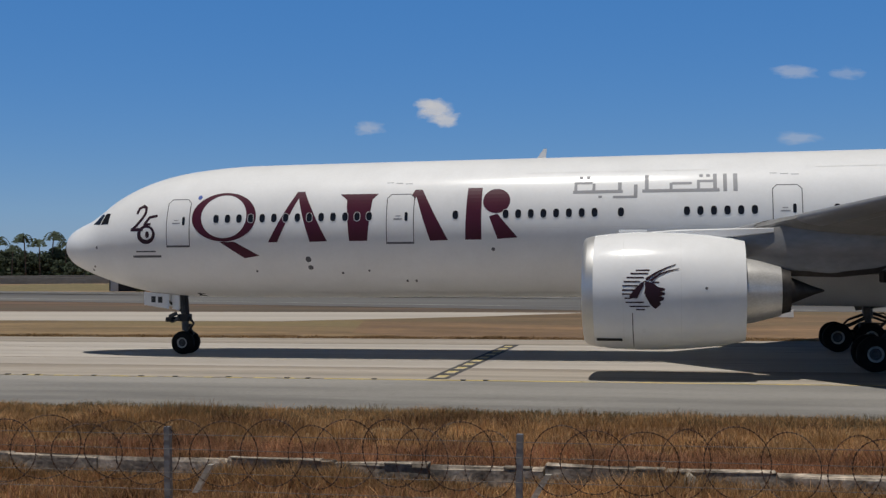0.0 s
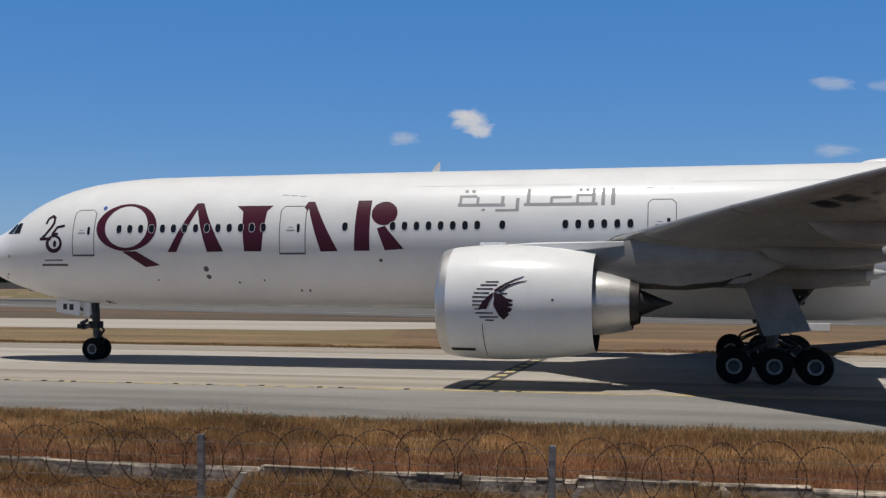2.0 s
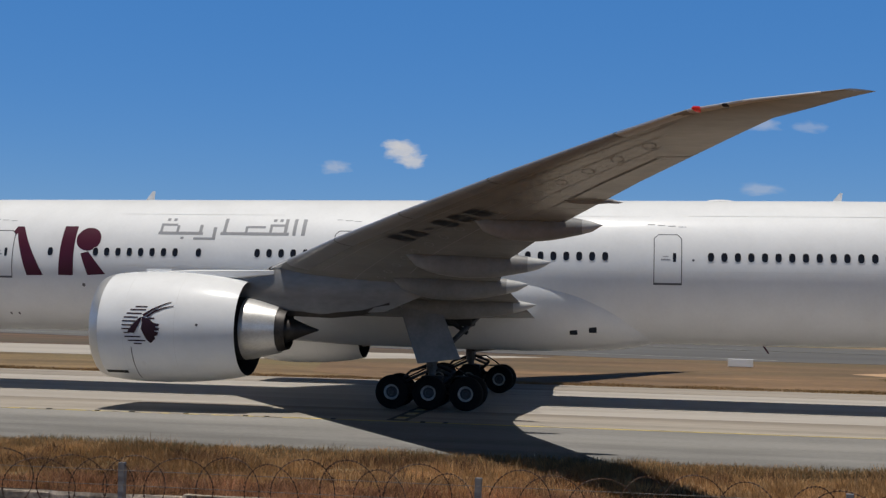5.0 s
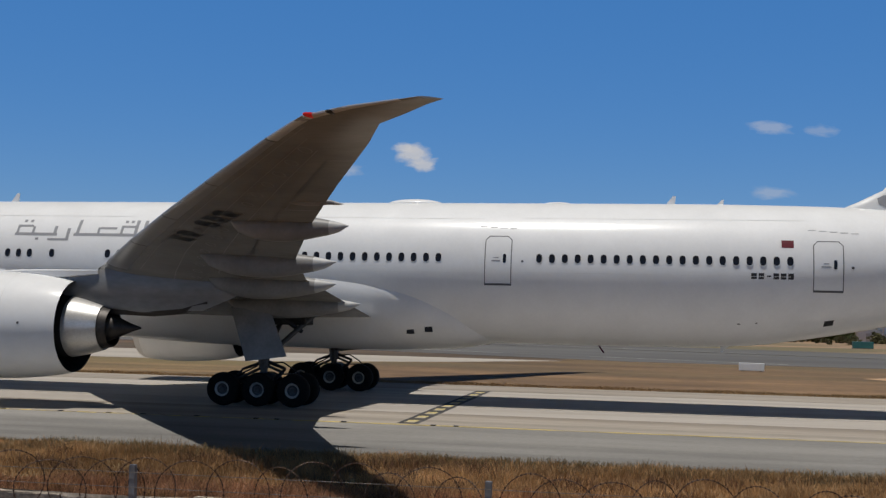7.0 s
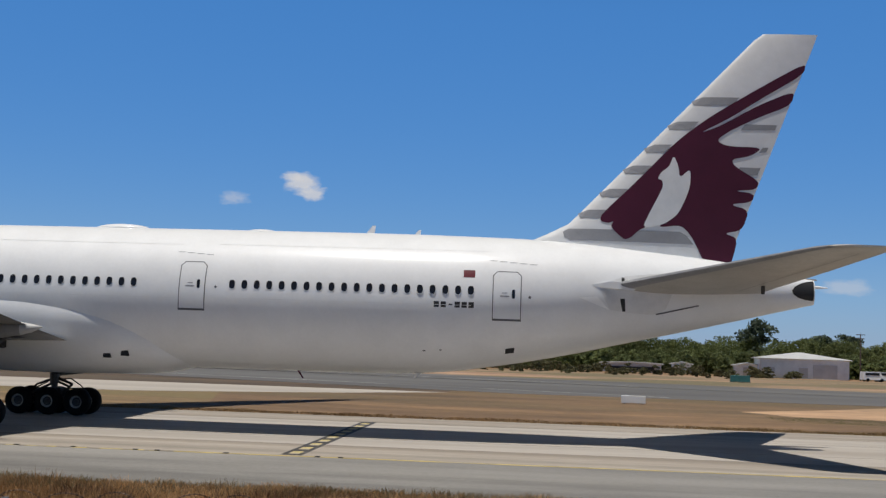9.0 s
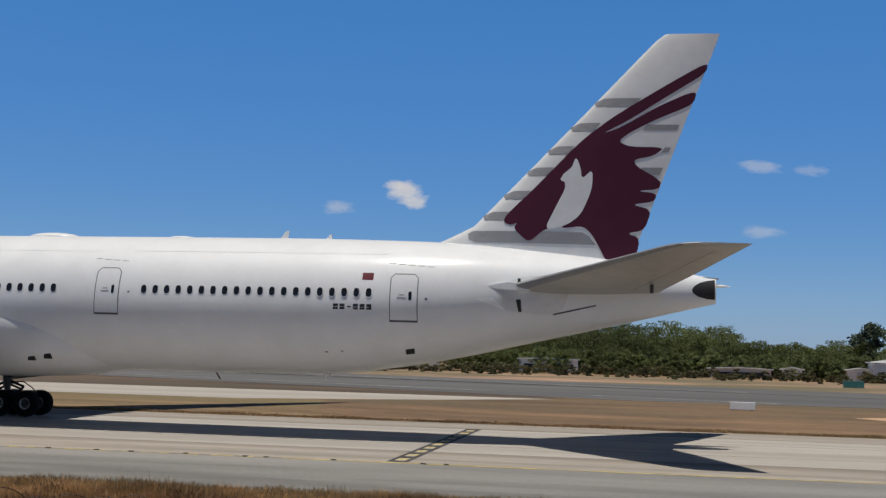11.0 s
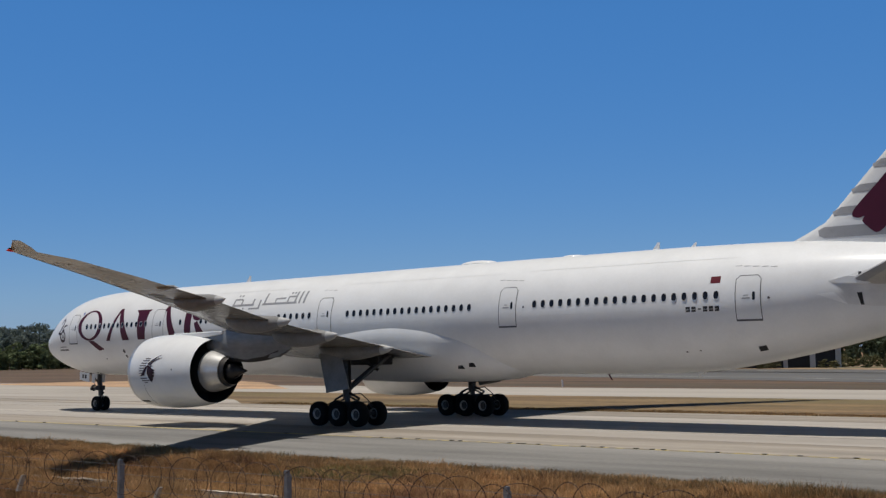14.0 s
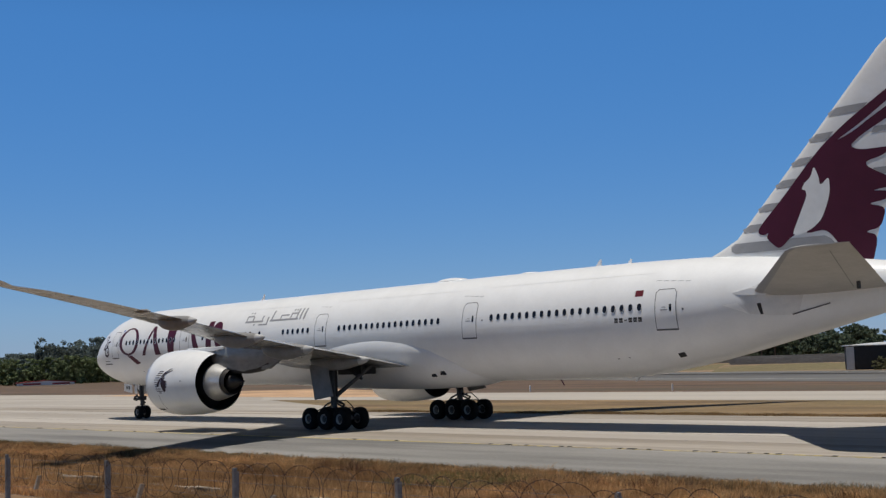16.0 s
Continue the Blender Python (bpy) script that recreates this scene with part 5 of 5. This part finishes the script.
low_wall()
blades("foreground_grass", "reddish dry tufts in front of the low wall", 36000, (-60, 10, 18.2, 20.98), 0.34, 0.016, M_RED_STRAW, 9)
blades("foreground_grass", "straw-coloured dry tufts in front of the low wall", 60000, (-60, 10, 18.2, 20.98), 0.38, 0.015, M_STRAW, 19)

blades("foreground_grass", "tall straw-coloured tufts leaning on the low wall", 17000, (-20, 10, 20.2, 20.97), 0.48, 0.015, M_STRAW, 39)
blades("foreground_grass", "tall straw-coloured grass hiding the low wall", 46000, (-62, -17, 19.2, 20.97), 0.66, 0.015, M_STRAW, 29)


def rock(x, y, z, size, seed, mat, label):
    """A rough stone, pressed out of a rounded lump."""
    bm = bmesh.new()
    bmesh.ops.create_icosphere(bm, subdivisions=2, radius=1)
    rng = random.Random(seed)
    for v in bm.verts:
        k = rng.uniform(0.82, 1.12)
        v.co = Vector((v.co.x * size[0] * k, v.co.y * size[1] * k, v.co.z * size[2] * k))
    ob = part("rock", bm, mat, None, "", True, 80)
    ob.matrix_basis = pose(x, y, z)
    tagged(ob, label, "rock")


rock(0.11, 20.75, 0.22, (0.13, 0.12, 0.24), 3, M_COPING, "pale weathered rock leaning on the low wall")


# ---- far side of the airfield ----
def far(az, d):
    return d * math.sin(radians(az)), d * math.cos(radians(az))


def woods(name, label, trees, mat, seed, leaf=0.9, clumps=16, per=34, low=0.12, spread=1.0, puff=1.0):
    """Far woods in one mesh: trunks, limbs and crowns of many small leaf clumps."""
    rs = np.random.RandomState(seed)
    vv, ff = [], []
    base = 0
    for x, y, h, wd in trees:
        cc = []
        wd = wd * spread
        for _ in range(clumps):
            t = rs.uniform(low, 1.0)
            rad = wd * math.sqrt(max(0.05, math.sin(math.pi * min(0.96, 0.12 + t * 0.8)))) * rs.uniform(0.2, 1.0)
            a = rs.uniform(0, 2 * math.pi)
            cc.append((x + rad * math.cos(a), y + rad * math.sin(a), h * t))
        c = np.repeat(np.array(cc), per, 0)
        n = len(c)
        d = rs.normal(0, 1, (n, 3))
        d /= np.linalg.norm(d, axis=1)[:, None]
        p = c + d * (rs.uniform(0.3, 1, n) ** 0.5)[:, None] * np.array([wd * 0.36, wd * 0.36, h * 0.085]) * puff
        e1 = rs.normal(0, 1, (n, 3))
        e1 /= np.linalg.norm(e1, axis=1)[:, None]
        e2 = np.cross(e1, d)
        e2 /= np.linalg.norm(e2, axis=1)[:, None] + 1e-6
        sz = leaf * rs.uniform(0.5, 1.2, n)[:, None]
        q = np.stack([p - e1 * sz * 0.6, p + e2 * sz * 0.4, p + e1 * sz * 0.6, p - e2 * sz * 0.4], 1).reshape(-1, 3)
        vv.append(q)
        ff.append(base + np.arange(n * 4).reshape(-1, 4))
        base += n * 4
        k = np.arange(6)
        ring = np.stack([np.cos(k * math.pi / 3), np.sin(k * math.pi / 3)], -1)
        tr = np.concatenate([np.concatenate([ring * h * 0.022 + (x, y), np.zeros((6, 1))], 1), np.concatenate([ring * h * 0.009 + (x, y), np.full((6, 1), h * 0.8)], 1)])
        vv.append(tr)
        ff.append(base + np.stack([k, (k + 1) % 6, (k + 1) % 6 + 6, k + 6], -1))
        base += 12
    v, f = np.concatenate(vv), np.concatenate(ff)
    me = bpy.data.meshes.new(name)
    me.vertices.add(len(v))
    me.vertices.foreach_set("co", v.ravel())
    me.loops.add(len(f) * 4)
    me.loops.foreach_set("vertex_index", f.ravel().astype(np.int32))
    me.polygons.add(len(f))
    me.polygons.foreach_set("loop_start", (np.arange(len(f)) * 4).astype(np.int32))
    me.update(calc_edges=True)
    me.materials.append(mat)
    ob = new(name, me)
    return tagged(ob, label, "woods", kind="stuff")


def tree_row(az0, az1, n, d0, d1, h0, h1, seed):
    rng = random.Random(seed)
    out = []
    for k in range(n):
        az, d = az0 + (az1 - az0) * (k + rng.random()) / n, rng.uniform(d0, d1)
        x, y = far(az, d)
        h = rng.uniform(h0, h1)
        out.append((x, y, h, h * rng.uniform(0.28, 0.42)))
    return out


woods("far_woods", "dusty green woods on the far side of the airfield", tree_row(-9, 4, 90, 285, 330, 8.4, 12.0, 1) + tree_row(4, 22, 110, 285, 330, 6.0, 8.8, 41) + tree_row(-9, 22, 130, 268, 285, 2.5, 5.5, 2), M_LEAF, 1, 0.38, 60, 38, 0.04, 1.2, 0.95)
woods("far_woods", "dark green wooded rise beyond the runway, distance haze in its colour", tree_row(-68, -63.5, 50, 500, 560, 9, 13, 3) + tree_row(-63.5, -52, 120, 500, 560, 13, 18, 8), M_LEAF_HAZY, 2, 1.0, 30, 24, 0.1, 1.0, 0.7)
woods("far_woods", "lighter green trees at the foot of the rise", tree_row(-68, -50, 130, 470, 495, 5, 10.5, 4), M_LEAF_FRESH, 5, 0.8, 30, 26, 0.06, 1.1, 0.7)
woods("far_woods", "dark palms and trees behind a wall", tree_row(-34, -25.5, 110, 378, 420, 7, 11, 5) + tree_row(-29, -14, 70, 300, 340, 5, 8.0, 6), M_LEAF_DARK, 3, 0.9, 14, 30)
woods("far_woods", "low dark green trees behind the hangars", tree_row(-50, -8, 170, 420, 470, 5, 8.5, 7), M_LEAF_DARK, 4, 1.2, 12, 26)
woods("shrubs", "dull green and dry shrubs along the sandy bank", tree_row(-9, 9, 90, 222, 262, 0.8, 2.2, 21) + tree_row(9.6, 10.6, 8, 248, 254, 1.2, 2.4, 23) + tree_row(11.2, 11.9, 5, 250, 254, 0.8, 1.4, 24) + tree_row(-25.5, -9, 100, 226, 262, 0.4, 2.4, 22), M_SHRUB, 6, 0.34, 14, 30, 0.0, 1.9)


def single_tree(x, y, h, seed):
    t = tagged(new("tree"), "broad dark green tree standing above the woods", "tree")
    t.matrix_basis = pose(x, y, 0)
    bm = rods(((0, 0, 0), (0.1, 0, h * 0.55), 0.35, 0.2), ((0.1, 0, h * 0.5), (1.6, 0.3, h * 0.8), 0.16, 0.06), ((0.1, 0, h * 0.45), (-1.7, -0.2, h * 0.78), 0.16, 0.06), ((0.1, 0, h * 0.5), (0.2, 0.9, h * 0.88), 0.15, 0.05))
    part("trunk", bm, M_BARK, t)
    ob = woods("crown", "", [(0, 0, h, h * 0.42)], M_LEAF_DARK, seed, 0.8, 40, 50)
    for key in ("category", "kind", "label"):
        if key in ob:
            del ob[key]
    ob.parent = t


single_tree(*far(10.1, 300), 12.6, 11)
single_tree(*far(12.6, 310), 9.5, 12)
single_tree(*far(14.1, 312), 10.0, 13)


def building(name, label, az, d, width, depth, eave, ridge, wall, roof, turn=0.0, openings=(), hip=0.0):
    """A shed with a pitched roof facing the runway."""
    b = tagged(new(name), label, "building")
    x, y = far(az, d)
    b.matrix_basis = pose(x, y, 0, 0, 0, -az + turn)
    w = width / 2
    if hip:
        # a hipped roof: its front slope falls towards the runway
        part("wall", box((-w, 0, 0), (w, depth, eave), 0.03), wall, b)
        e, r = w + 0.6, max(0.3, w - hip)
        low = [(-e, -0.7, eave), (e, -0.7, eave), (e, depth + 0.7, eave), (-e, depth + 0.7, eave)]
        top = [(-r, hip, ridge), (r, hip, ridge), (r, depth - hip * 0.3, ridge), (-r, depth - hip * 0.3, ridge)]
        part("roof", loft([low, [(x1, y1, z1 + 0.14) for x1, y1, z1 in low], top]), roof, b)
    else:
        part("wall", loft([[(-w, yy, 0), (w, yy, 0), (w, yy, eave), (0, yy, ridge - 0.15), (-w, yy, eave)] for yy in (0, depth)]), wall, b)
        for s in (-1, 1):
            part("roof", loft([[(s * (w + 0.5), yy, eave - 0.15), (s * (w + 0.5), yy, eave + 0.1), (0, yy, ridge + 0.1), (0, yy, ridge - 0.12)] for yy in (-0.5, depth + 0.5)]), roof, b)
    for x0, x1, z0, z1, m, nm in openings:
        part(nm, box((x0, -0.12, z0), (x1, 0.05, z1), 0.02), m, b)
    return b


building("warehouse", "white hip-roofed metal warehouse beyond the runway", 12.1, 258, 17.5, 14, 3.9, 5.4, M_SHEET, M_ROOF, 8,
         ((1.6, 6.4, 0, 2.9, M_ROOF, "door"), (-7.4, -6.0, 1.2, 2.2, M_SHEET_GREY, "window"), (-1.2, 0.6, 0, 2.2, M_SHEET_GREY, "door")), hip=8.3)
building("outhouse", "small white outhouse beside a warehouse", 9.6, 262, 5.5, 6, 2.3, 2.8, M_SHEET, M_ROOF, 4, ((-1, 0.2, 0, 1.9, M_SHEET_GREY, "door"),))
# its opening is a flat black panel painted as inside shade
building("long_shed", "low blue-grey roofed shed", 4.3, 268, 13, 6, 1.9, 2.2, M_SHEET_GREY, M_SHEET_GREY, 0, ((-5, 5, 0.3, 1.2, M_DARK, "opening"),))
building("small_store", "small white store building", 6.6, 268, 4.2, 5, 2.1, 2.6, M_SHEET, M_SHEET, 0, ((-0.5, 0.5, 0, 1.8, M_SHEET_GREY, "door"),))
building("terminal_hut", "low white flat building among shrubs", -4.5, 270, 13, 8, 2.9, 3.1, M_SHEET, M_ROOF, 0, ((-5.5, 5.5, 0.8, 1.8, M_GLASS, "window"),))
building("hangar", "large grey clad hangar with a pale base", -11.8, 262, 20, 30, 6.9, 7.5, M_SHEET_GREY, M_ROOF, 6,
         ((-9, 8, 2.6, 4.2, M_SHEET, "panel"), (-8, 7.5, 0.4, 2.2, M_SHEET_GREY, "door")))
# solid black walls stand for the shade under this open roof
building("open_shed", "low shed with a pale roof, black walls as open-front shade", -16.2, 232, 20, 12, 3.6, 4.3, M_DARK, M_ROOF, 5,
         ((0.5, 6.5, 0.4, 1.9, M_RED, "panel"), (3.0, 4.0, 0.4, 1.9, M_SHEET, "panel"), (-9.6, -9.2, 0, 3.4, M_SHEET, "column"), (9.2, 9.6, 0, 3.4, M_SHEET, "column"), (-3.2, -2.8, 0, 3.4, M_SHEET, "column")), hip=7.0)
# here too a solid black block paints the shade between columns
building("carport", "carport with a pale flat roof and columns, black walls as shade", -24.2, 236, 20, 10, 4.4, 5.0, M_DARK, M_ROOF, 4,
         ((-10, -8.6, 0, 4.3, M_SHEET_GREY, "column"), (-0.4, 0.4, 0, 4.3, M_SHEET_GREY, "column"), (4.4, 5.4, 0, 4.3, M_SHEET_GREY, "column"), (9, 10, 0, 4.3, M_SHEET_GREY, "column")), hip=6.0)


building("long_store", "long low store with a red roof by the woods", -63.2, 452, 19, 6, 1.0, 1.7, M_SHEET, M_RED, 6, ((-8, -2, 0.2, 0.8, M_RED, "door"), (2, 8, 0.2, 0.8, M_RED, "door")))


def retaining_wall():
    """Grey boundary walls along the top of sandy banks."""
    for az, d, l, h in ((-30.5, 300, 60, 2.9), (-29.0, 262, 26, 2.6)):
        x, y = far(az, d)
        foot = h * 0.5
        ob = part("boundary_wall", box((-l / 2, 0, foot - 0.1), (l / 2, 0.4, h), 0.04), M_BOUNDARY, None)
        ob.matrix_basis = pose(x, y, 0, 0, 0, -az * 0.6)
        tagged(ob, "long grey concrete boundary wall", "wall", kind="structure")
        rng = random.Random(int(d))
        rings = []
        for k in range(25):
            u, lift = -l / 2 - 1 + (l + 2) * k / 24, rng.uniform(-0.12, 0.12)
            rings.append([(u, -13, -0.05), (u, -9, foot * 0.3 + lift), (u, -4, foot * 0.85 + lift), (u, 0.5, foot), (u, 1.5, foot), (u, 2, -0.05)])
        bank = part("bank", loft(rings), M_SAND, None, "", True, 60)
        bank.matrix_basis = pose(x, y, 0, 0, 0, -az * 0.6)
        tagged(bank, "pale sandy bank below the boundary wall", "bank", kind="structure")


def palms():
    """Coconut palms: a bowed trunk and a head of drooping fronds with narrow leaflets."""
    rng = random.Random(77)
    tree = tagged(new("palm_tree"), "tall dark green coconut palm behind the wall", "palm tree", group="palms behind the wall")
    h = 12.0
    part("trunk", loft([[(0.5 * (k / 6) ** 2 + (0.2 - 0.012 * k) * math.cos(a), (0.2 - 0.012 * k) * math.sin(a), h * k / 6) for a in (0, 1.05, 2.09, 3.14, 4.19, 5.24)] for k in range(7)]), M_BARK, tree)
    bm = bmesh.new()
    for n in range(20):
        a, rise, reach = rng.uniform(0, 6.28), rng.uniform(-0.3, 1.2), rng.uniform(2.2, 3.3)
        out, side = Vector((math.cos(a), math.sin(a), 0)), Vector((-math.sin(a), math.cos(a), 0))
        spine = [Vector((0.5, 0, h)) + out * reach * t + Vector((0, 0, rise * reach * t * (1 - t) * 1.4 - 1.5 * t * t)) for t in [i / 9 for i in range(10)]]
        for p, q in zip(spine, spine[1:]):
            for sgn in (-1, 1):
                tip = p + side * sgn * rng.uniform(0.45, 0.75) + out * 0.35 - Vector((0, 0, rng.uniform(0.2, 0.5)))
                bm.faces.new([bm.verts.new(v) for v in (p, q, tip)])
    part("crown", bm, M_LEAF_DARK, tree, "drooping green palm fronds")
    spots = [(-33.8, 372, 1.0), (-33.0, 380, 0.82), (-32.3, 365, 0.95), (-31.5, 385, 1.12), (-30.9, 368, 0.9), (-30.3, 376, 1.18), (-29.7, 372, 1.05), (-29.2, 384, 1.25), (-28.6, 370, 1.0), (-27.8, 378, 0.9)]
    for k, (az, d, size) in enumerate(spots):
        x, y = far(az, d)
        m = pose(x, y, 0, 0, 0, rng.uniform(0, 360)) @ Matrix.Scale(size, 4)
        if k:
            copy_thing(tree, m)
    tree.matrix_basis = pose(*far(spots[0][0], spots[0][1]), 0)


palms()
retaining_wall()


def small_things():
    sign = tagged(new("marker_board"), "low white taxiway marker board in the dry grass", "sign board")
    sign.matrix_basis = pose(7.4, 95.5, 0, 0, 0, -6)
    part("board", box((-0.95, -0.12, 0.08), (0.95, 0.12, 0.66), 0.03), M_SHEET, sign)
    for x in (-0.7, 0.7):
        part("leg", box((x - 0.05, -0.05, 0), (x + 0.05, 0.05, 0.1)), M_POST, sign)
    pole = tagged(new("utility_pole"), "tall thin grey utility pole with crossarms", "pole")
    pole.matrix_basis = pose(*far(14.48, 262), 0)
    part("pole", rods(((0, 0, 0), (0, 0, 9.6), 0.16, 0.1)), M_BARK, pole)
    for z in (9.3, 8.5):
        part("crossarm", box((-0.9, -0.06, z), (0.9, 0.06, z + 0.14)), M_BARK, pole)
    for az, d in ((-41.0, 143.0), (-34.4, 132.0)):
        mk = tagged(new("runway_marker"), "thin white marker stake in the brown verge", "marker stake", group="marker stakes")
        mk.matrix_basis = pose(*far(az, d), 0)
        part("stake", box((-0.06, -0.06, 0), (0.06, 0.06, 0.75), 0.02), M_SHEET, mk)
    cab = tagged(new("utility_box"), "small teal steel utility box beside the runway", "utility box")
    cab.matrix_basis = pose(*far(9.25, 196), 0)
    part("cabinet", box((-1.5, -0.5, 0.1), (1.5, 0.5, 1.1), 0.05), M_TEAL, cab)
    part("plinth", box((-1.6, -0.6, 0), (1.6, 0.6, 0.1)), M_WALL, cab)
    for az, d, c in ((15.0, 255, M_SHEET), (15.5, 257, M_SHEET_GREY)):
        van = tagged(new("parked_van"), "pale parked van beside the warehouse", "van", group="parked vans")
        van.matrix_basis = pose(*far(az, d), 0, 0, 0, 10)
        part("body", loft([[(-2.3, y, 0.35), (2.4, y, 0.35), (2.4, y, 1.0), (1.6, y * 0.95, 1.25), (1.1, y * 0.9, 1.95), (-2.2, y * 0.9, 1.95)] for y in (-0.9, 0.9)]), c, van)
        for x in (-1.4, 1.5):
            for y in (-0.85, 0.85):
                part("wheel", rods(((x, y - 0.1, 0.34), (x, y + 0.1, 0.34), 0.34, None, 16)), M_TYRE, van)
        part("side_window", box((-1.9, -0.92, 1.25), (1.0, -0.86, 1.75)), M_GLASS, van)


small_things()


def cloud(az, el, wd, ht, seed, density=1.0):
    """A small fair-weather cloud very far off: a soft-edged sheet of the sky's distance."""
    m = bpy.data.materials.new("cloud_vapour")
    m.use_nodes = True
    n, l = m.node_tree.nodes, m.node_tree.links
    n.clear()
    co = n.new("ShaderNodeTexCoord")
    mp = n.new("ShaderNodeMapping")
    mp.inputs["Location"].default_value = (seed * 3.1, seed * 1.7, seed)
    nz = n.new("ShaderNodeTexNoise")
    nz.inputs["Scale"].default_value, nz.inputs["Detail"].default_value, nz.inputs["Roughness"].default_value = 1.3, 7, 0.6
    l.new(co.outputs["Object"], mp.inputs[0])
    l.new(mp.outputs[0], nz.inputs[0])
    ln = n.new("ShaderNodeVectorMath")
    ln.operation = "LENGTH"
    l.new(co.outputs["Object"], ln.inputs[0])
    a = n.new("ShaderNodeMath")
    a.operation = "MULTIPLY_ADD"
    a.inputs[1].default_value, a.inputs[2].default_value = -1.15, 0.42
    l.new(ln.outputs["Value"], a.inputs[0])
    b = n.new("ShaderNodeMath")
    b.operation = "ADD"
    l.new(a.outputs[0], b.inputs[0])
    am = n.new("ShaderNodeMath")
    am.operation = "MULTIPLY_ADD"
    am.inputs[1].default_value, am.inputs[2].default_value = 1.6, -0.3
    l.new(nz.outputs["Fac"], am.inputs[0])
    l.new(am.outputs[0], b.inputs[1])
    r = n.new("ShaderNodeMapRange")
    r.inputs[1].default_value, r.inputs[2].default_value, r.inputs[4].default_value = 0.08, 0.62, 0.95 * density
    l.new(b.outputs[0], r.inputs[0])
    # the cloud's sunlit white is emitted by the sheet itself
    tr, em, mx, out = n.new("ShaderNodeBsdfTransparent"), n.new("ShaderNodeEmission"), n.new("ShaderNodeMixShader"), n.new("ShaderNodeOutputMaterial")
    em.inputs[0].default_value, em.inputs[1].default_value = (0.82, 0.81, 0.82, 1), 0.95
    l.new(r.outputs[0], mx.inputs[0])
    l.new(tr.outputs[0], mx.inputs[1])
    l.new(em.outputs[0], mx.inputs[2])
    l.new(mx.outputs[0], out.inputs[0])
    d = 4000
    ob = mesh_object("cloud", [(-1, 0, -1), (1, 0, -1), (1, 0, 1), (-1, 0, 1)], [(0, 1, 2, 3)], m)
    x, y = far(az, d * math.cos(radians(el)))
    ob.matrix_basis = pose(x, y, d * math.sin(radians(el)), 0, 0, -az) @ Matrix.Diagonal((d * radians(wd) / 2, 1, d * radians(ht) / 2, 1)) @ pose(0, 0, 0, 0, 12 if seed == 1 else 2, 0)
    ob.visible_shadow = False
    tagged(ob, "small white fair-weather cloud", "cloud", kind="structure")


cloud(-11.55, 7.6, 2.6, 1.5, 9, 0.85)
cloud(-11.1, 7.15, 2.1, 1.1, 10, 0.8)
cloud(-11.85, 7.85, 1.8, 0.9, 11, 0.8)
cloud(-14.7, 6.75, 2.4, 1.1, 2, 0.4)
cloud(5.2, 8.95, 3.0, 1.0, 3, 0.38)
cloud(7.4, 8.75, 2.2, 0.8, 4, 0.25)
cloud(5.2, 5.95, 3.2, 0.9, 5, 0.34)
cloud(13.8, 3.4, 3.2, 1.3, 6, 0.4)


def motions():
    ts = [k * 0.125 for k in range(129)]
    xs = np.interp(ts, [p[0] for p in TAXI], [p[1] for p in TAXI])
    walk(airliner, [(t, pose(x, LINE_Y, 0)) for t, x in TAXI])
    for ob, x, y, r in WHEELS:
        walk(ob, [(t, pose(x, y, r, 0, math.degrees((s - TAXI[0][1]) / r), 0)) for t, s in zip(ts, xs)])


motions()
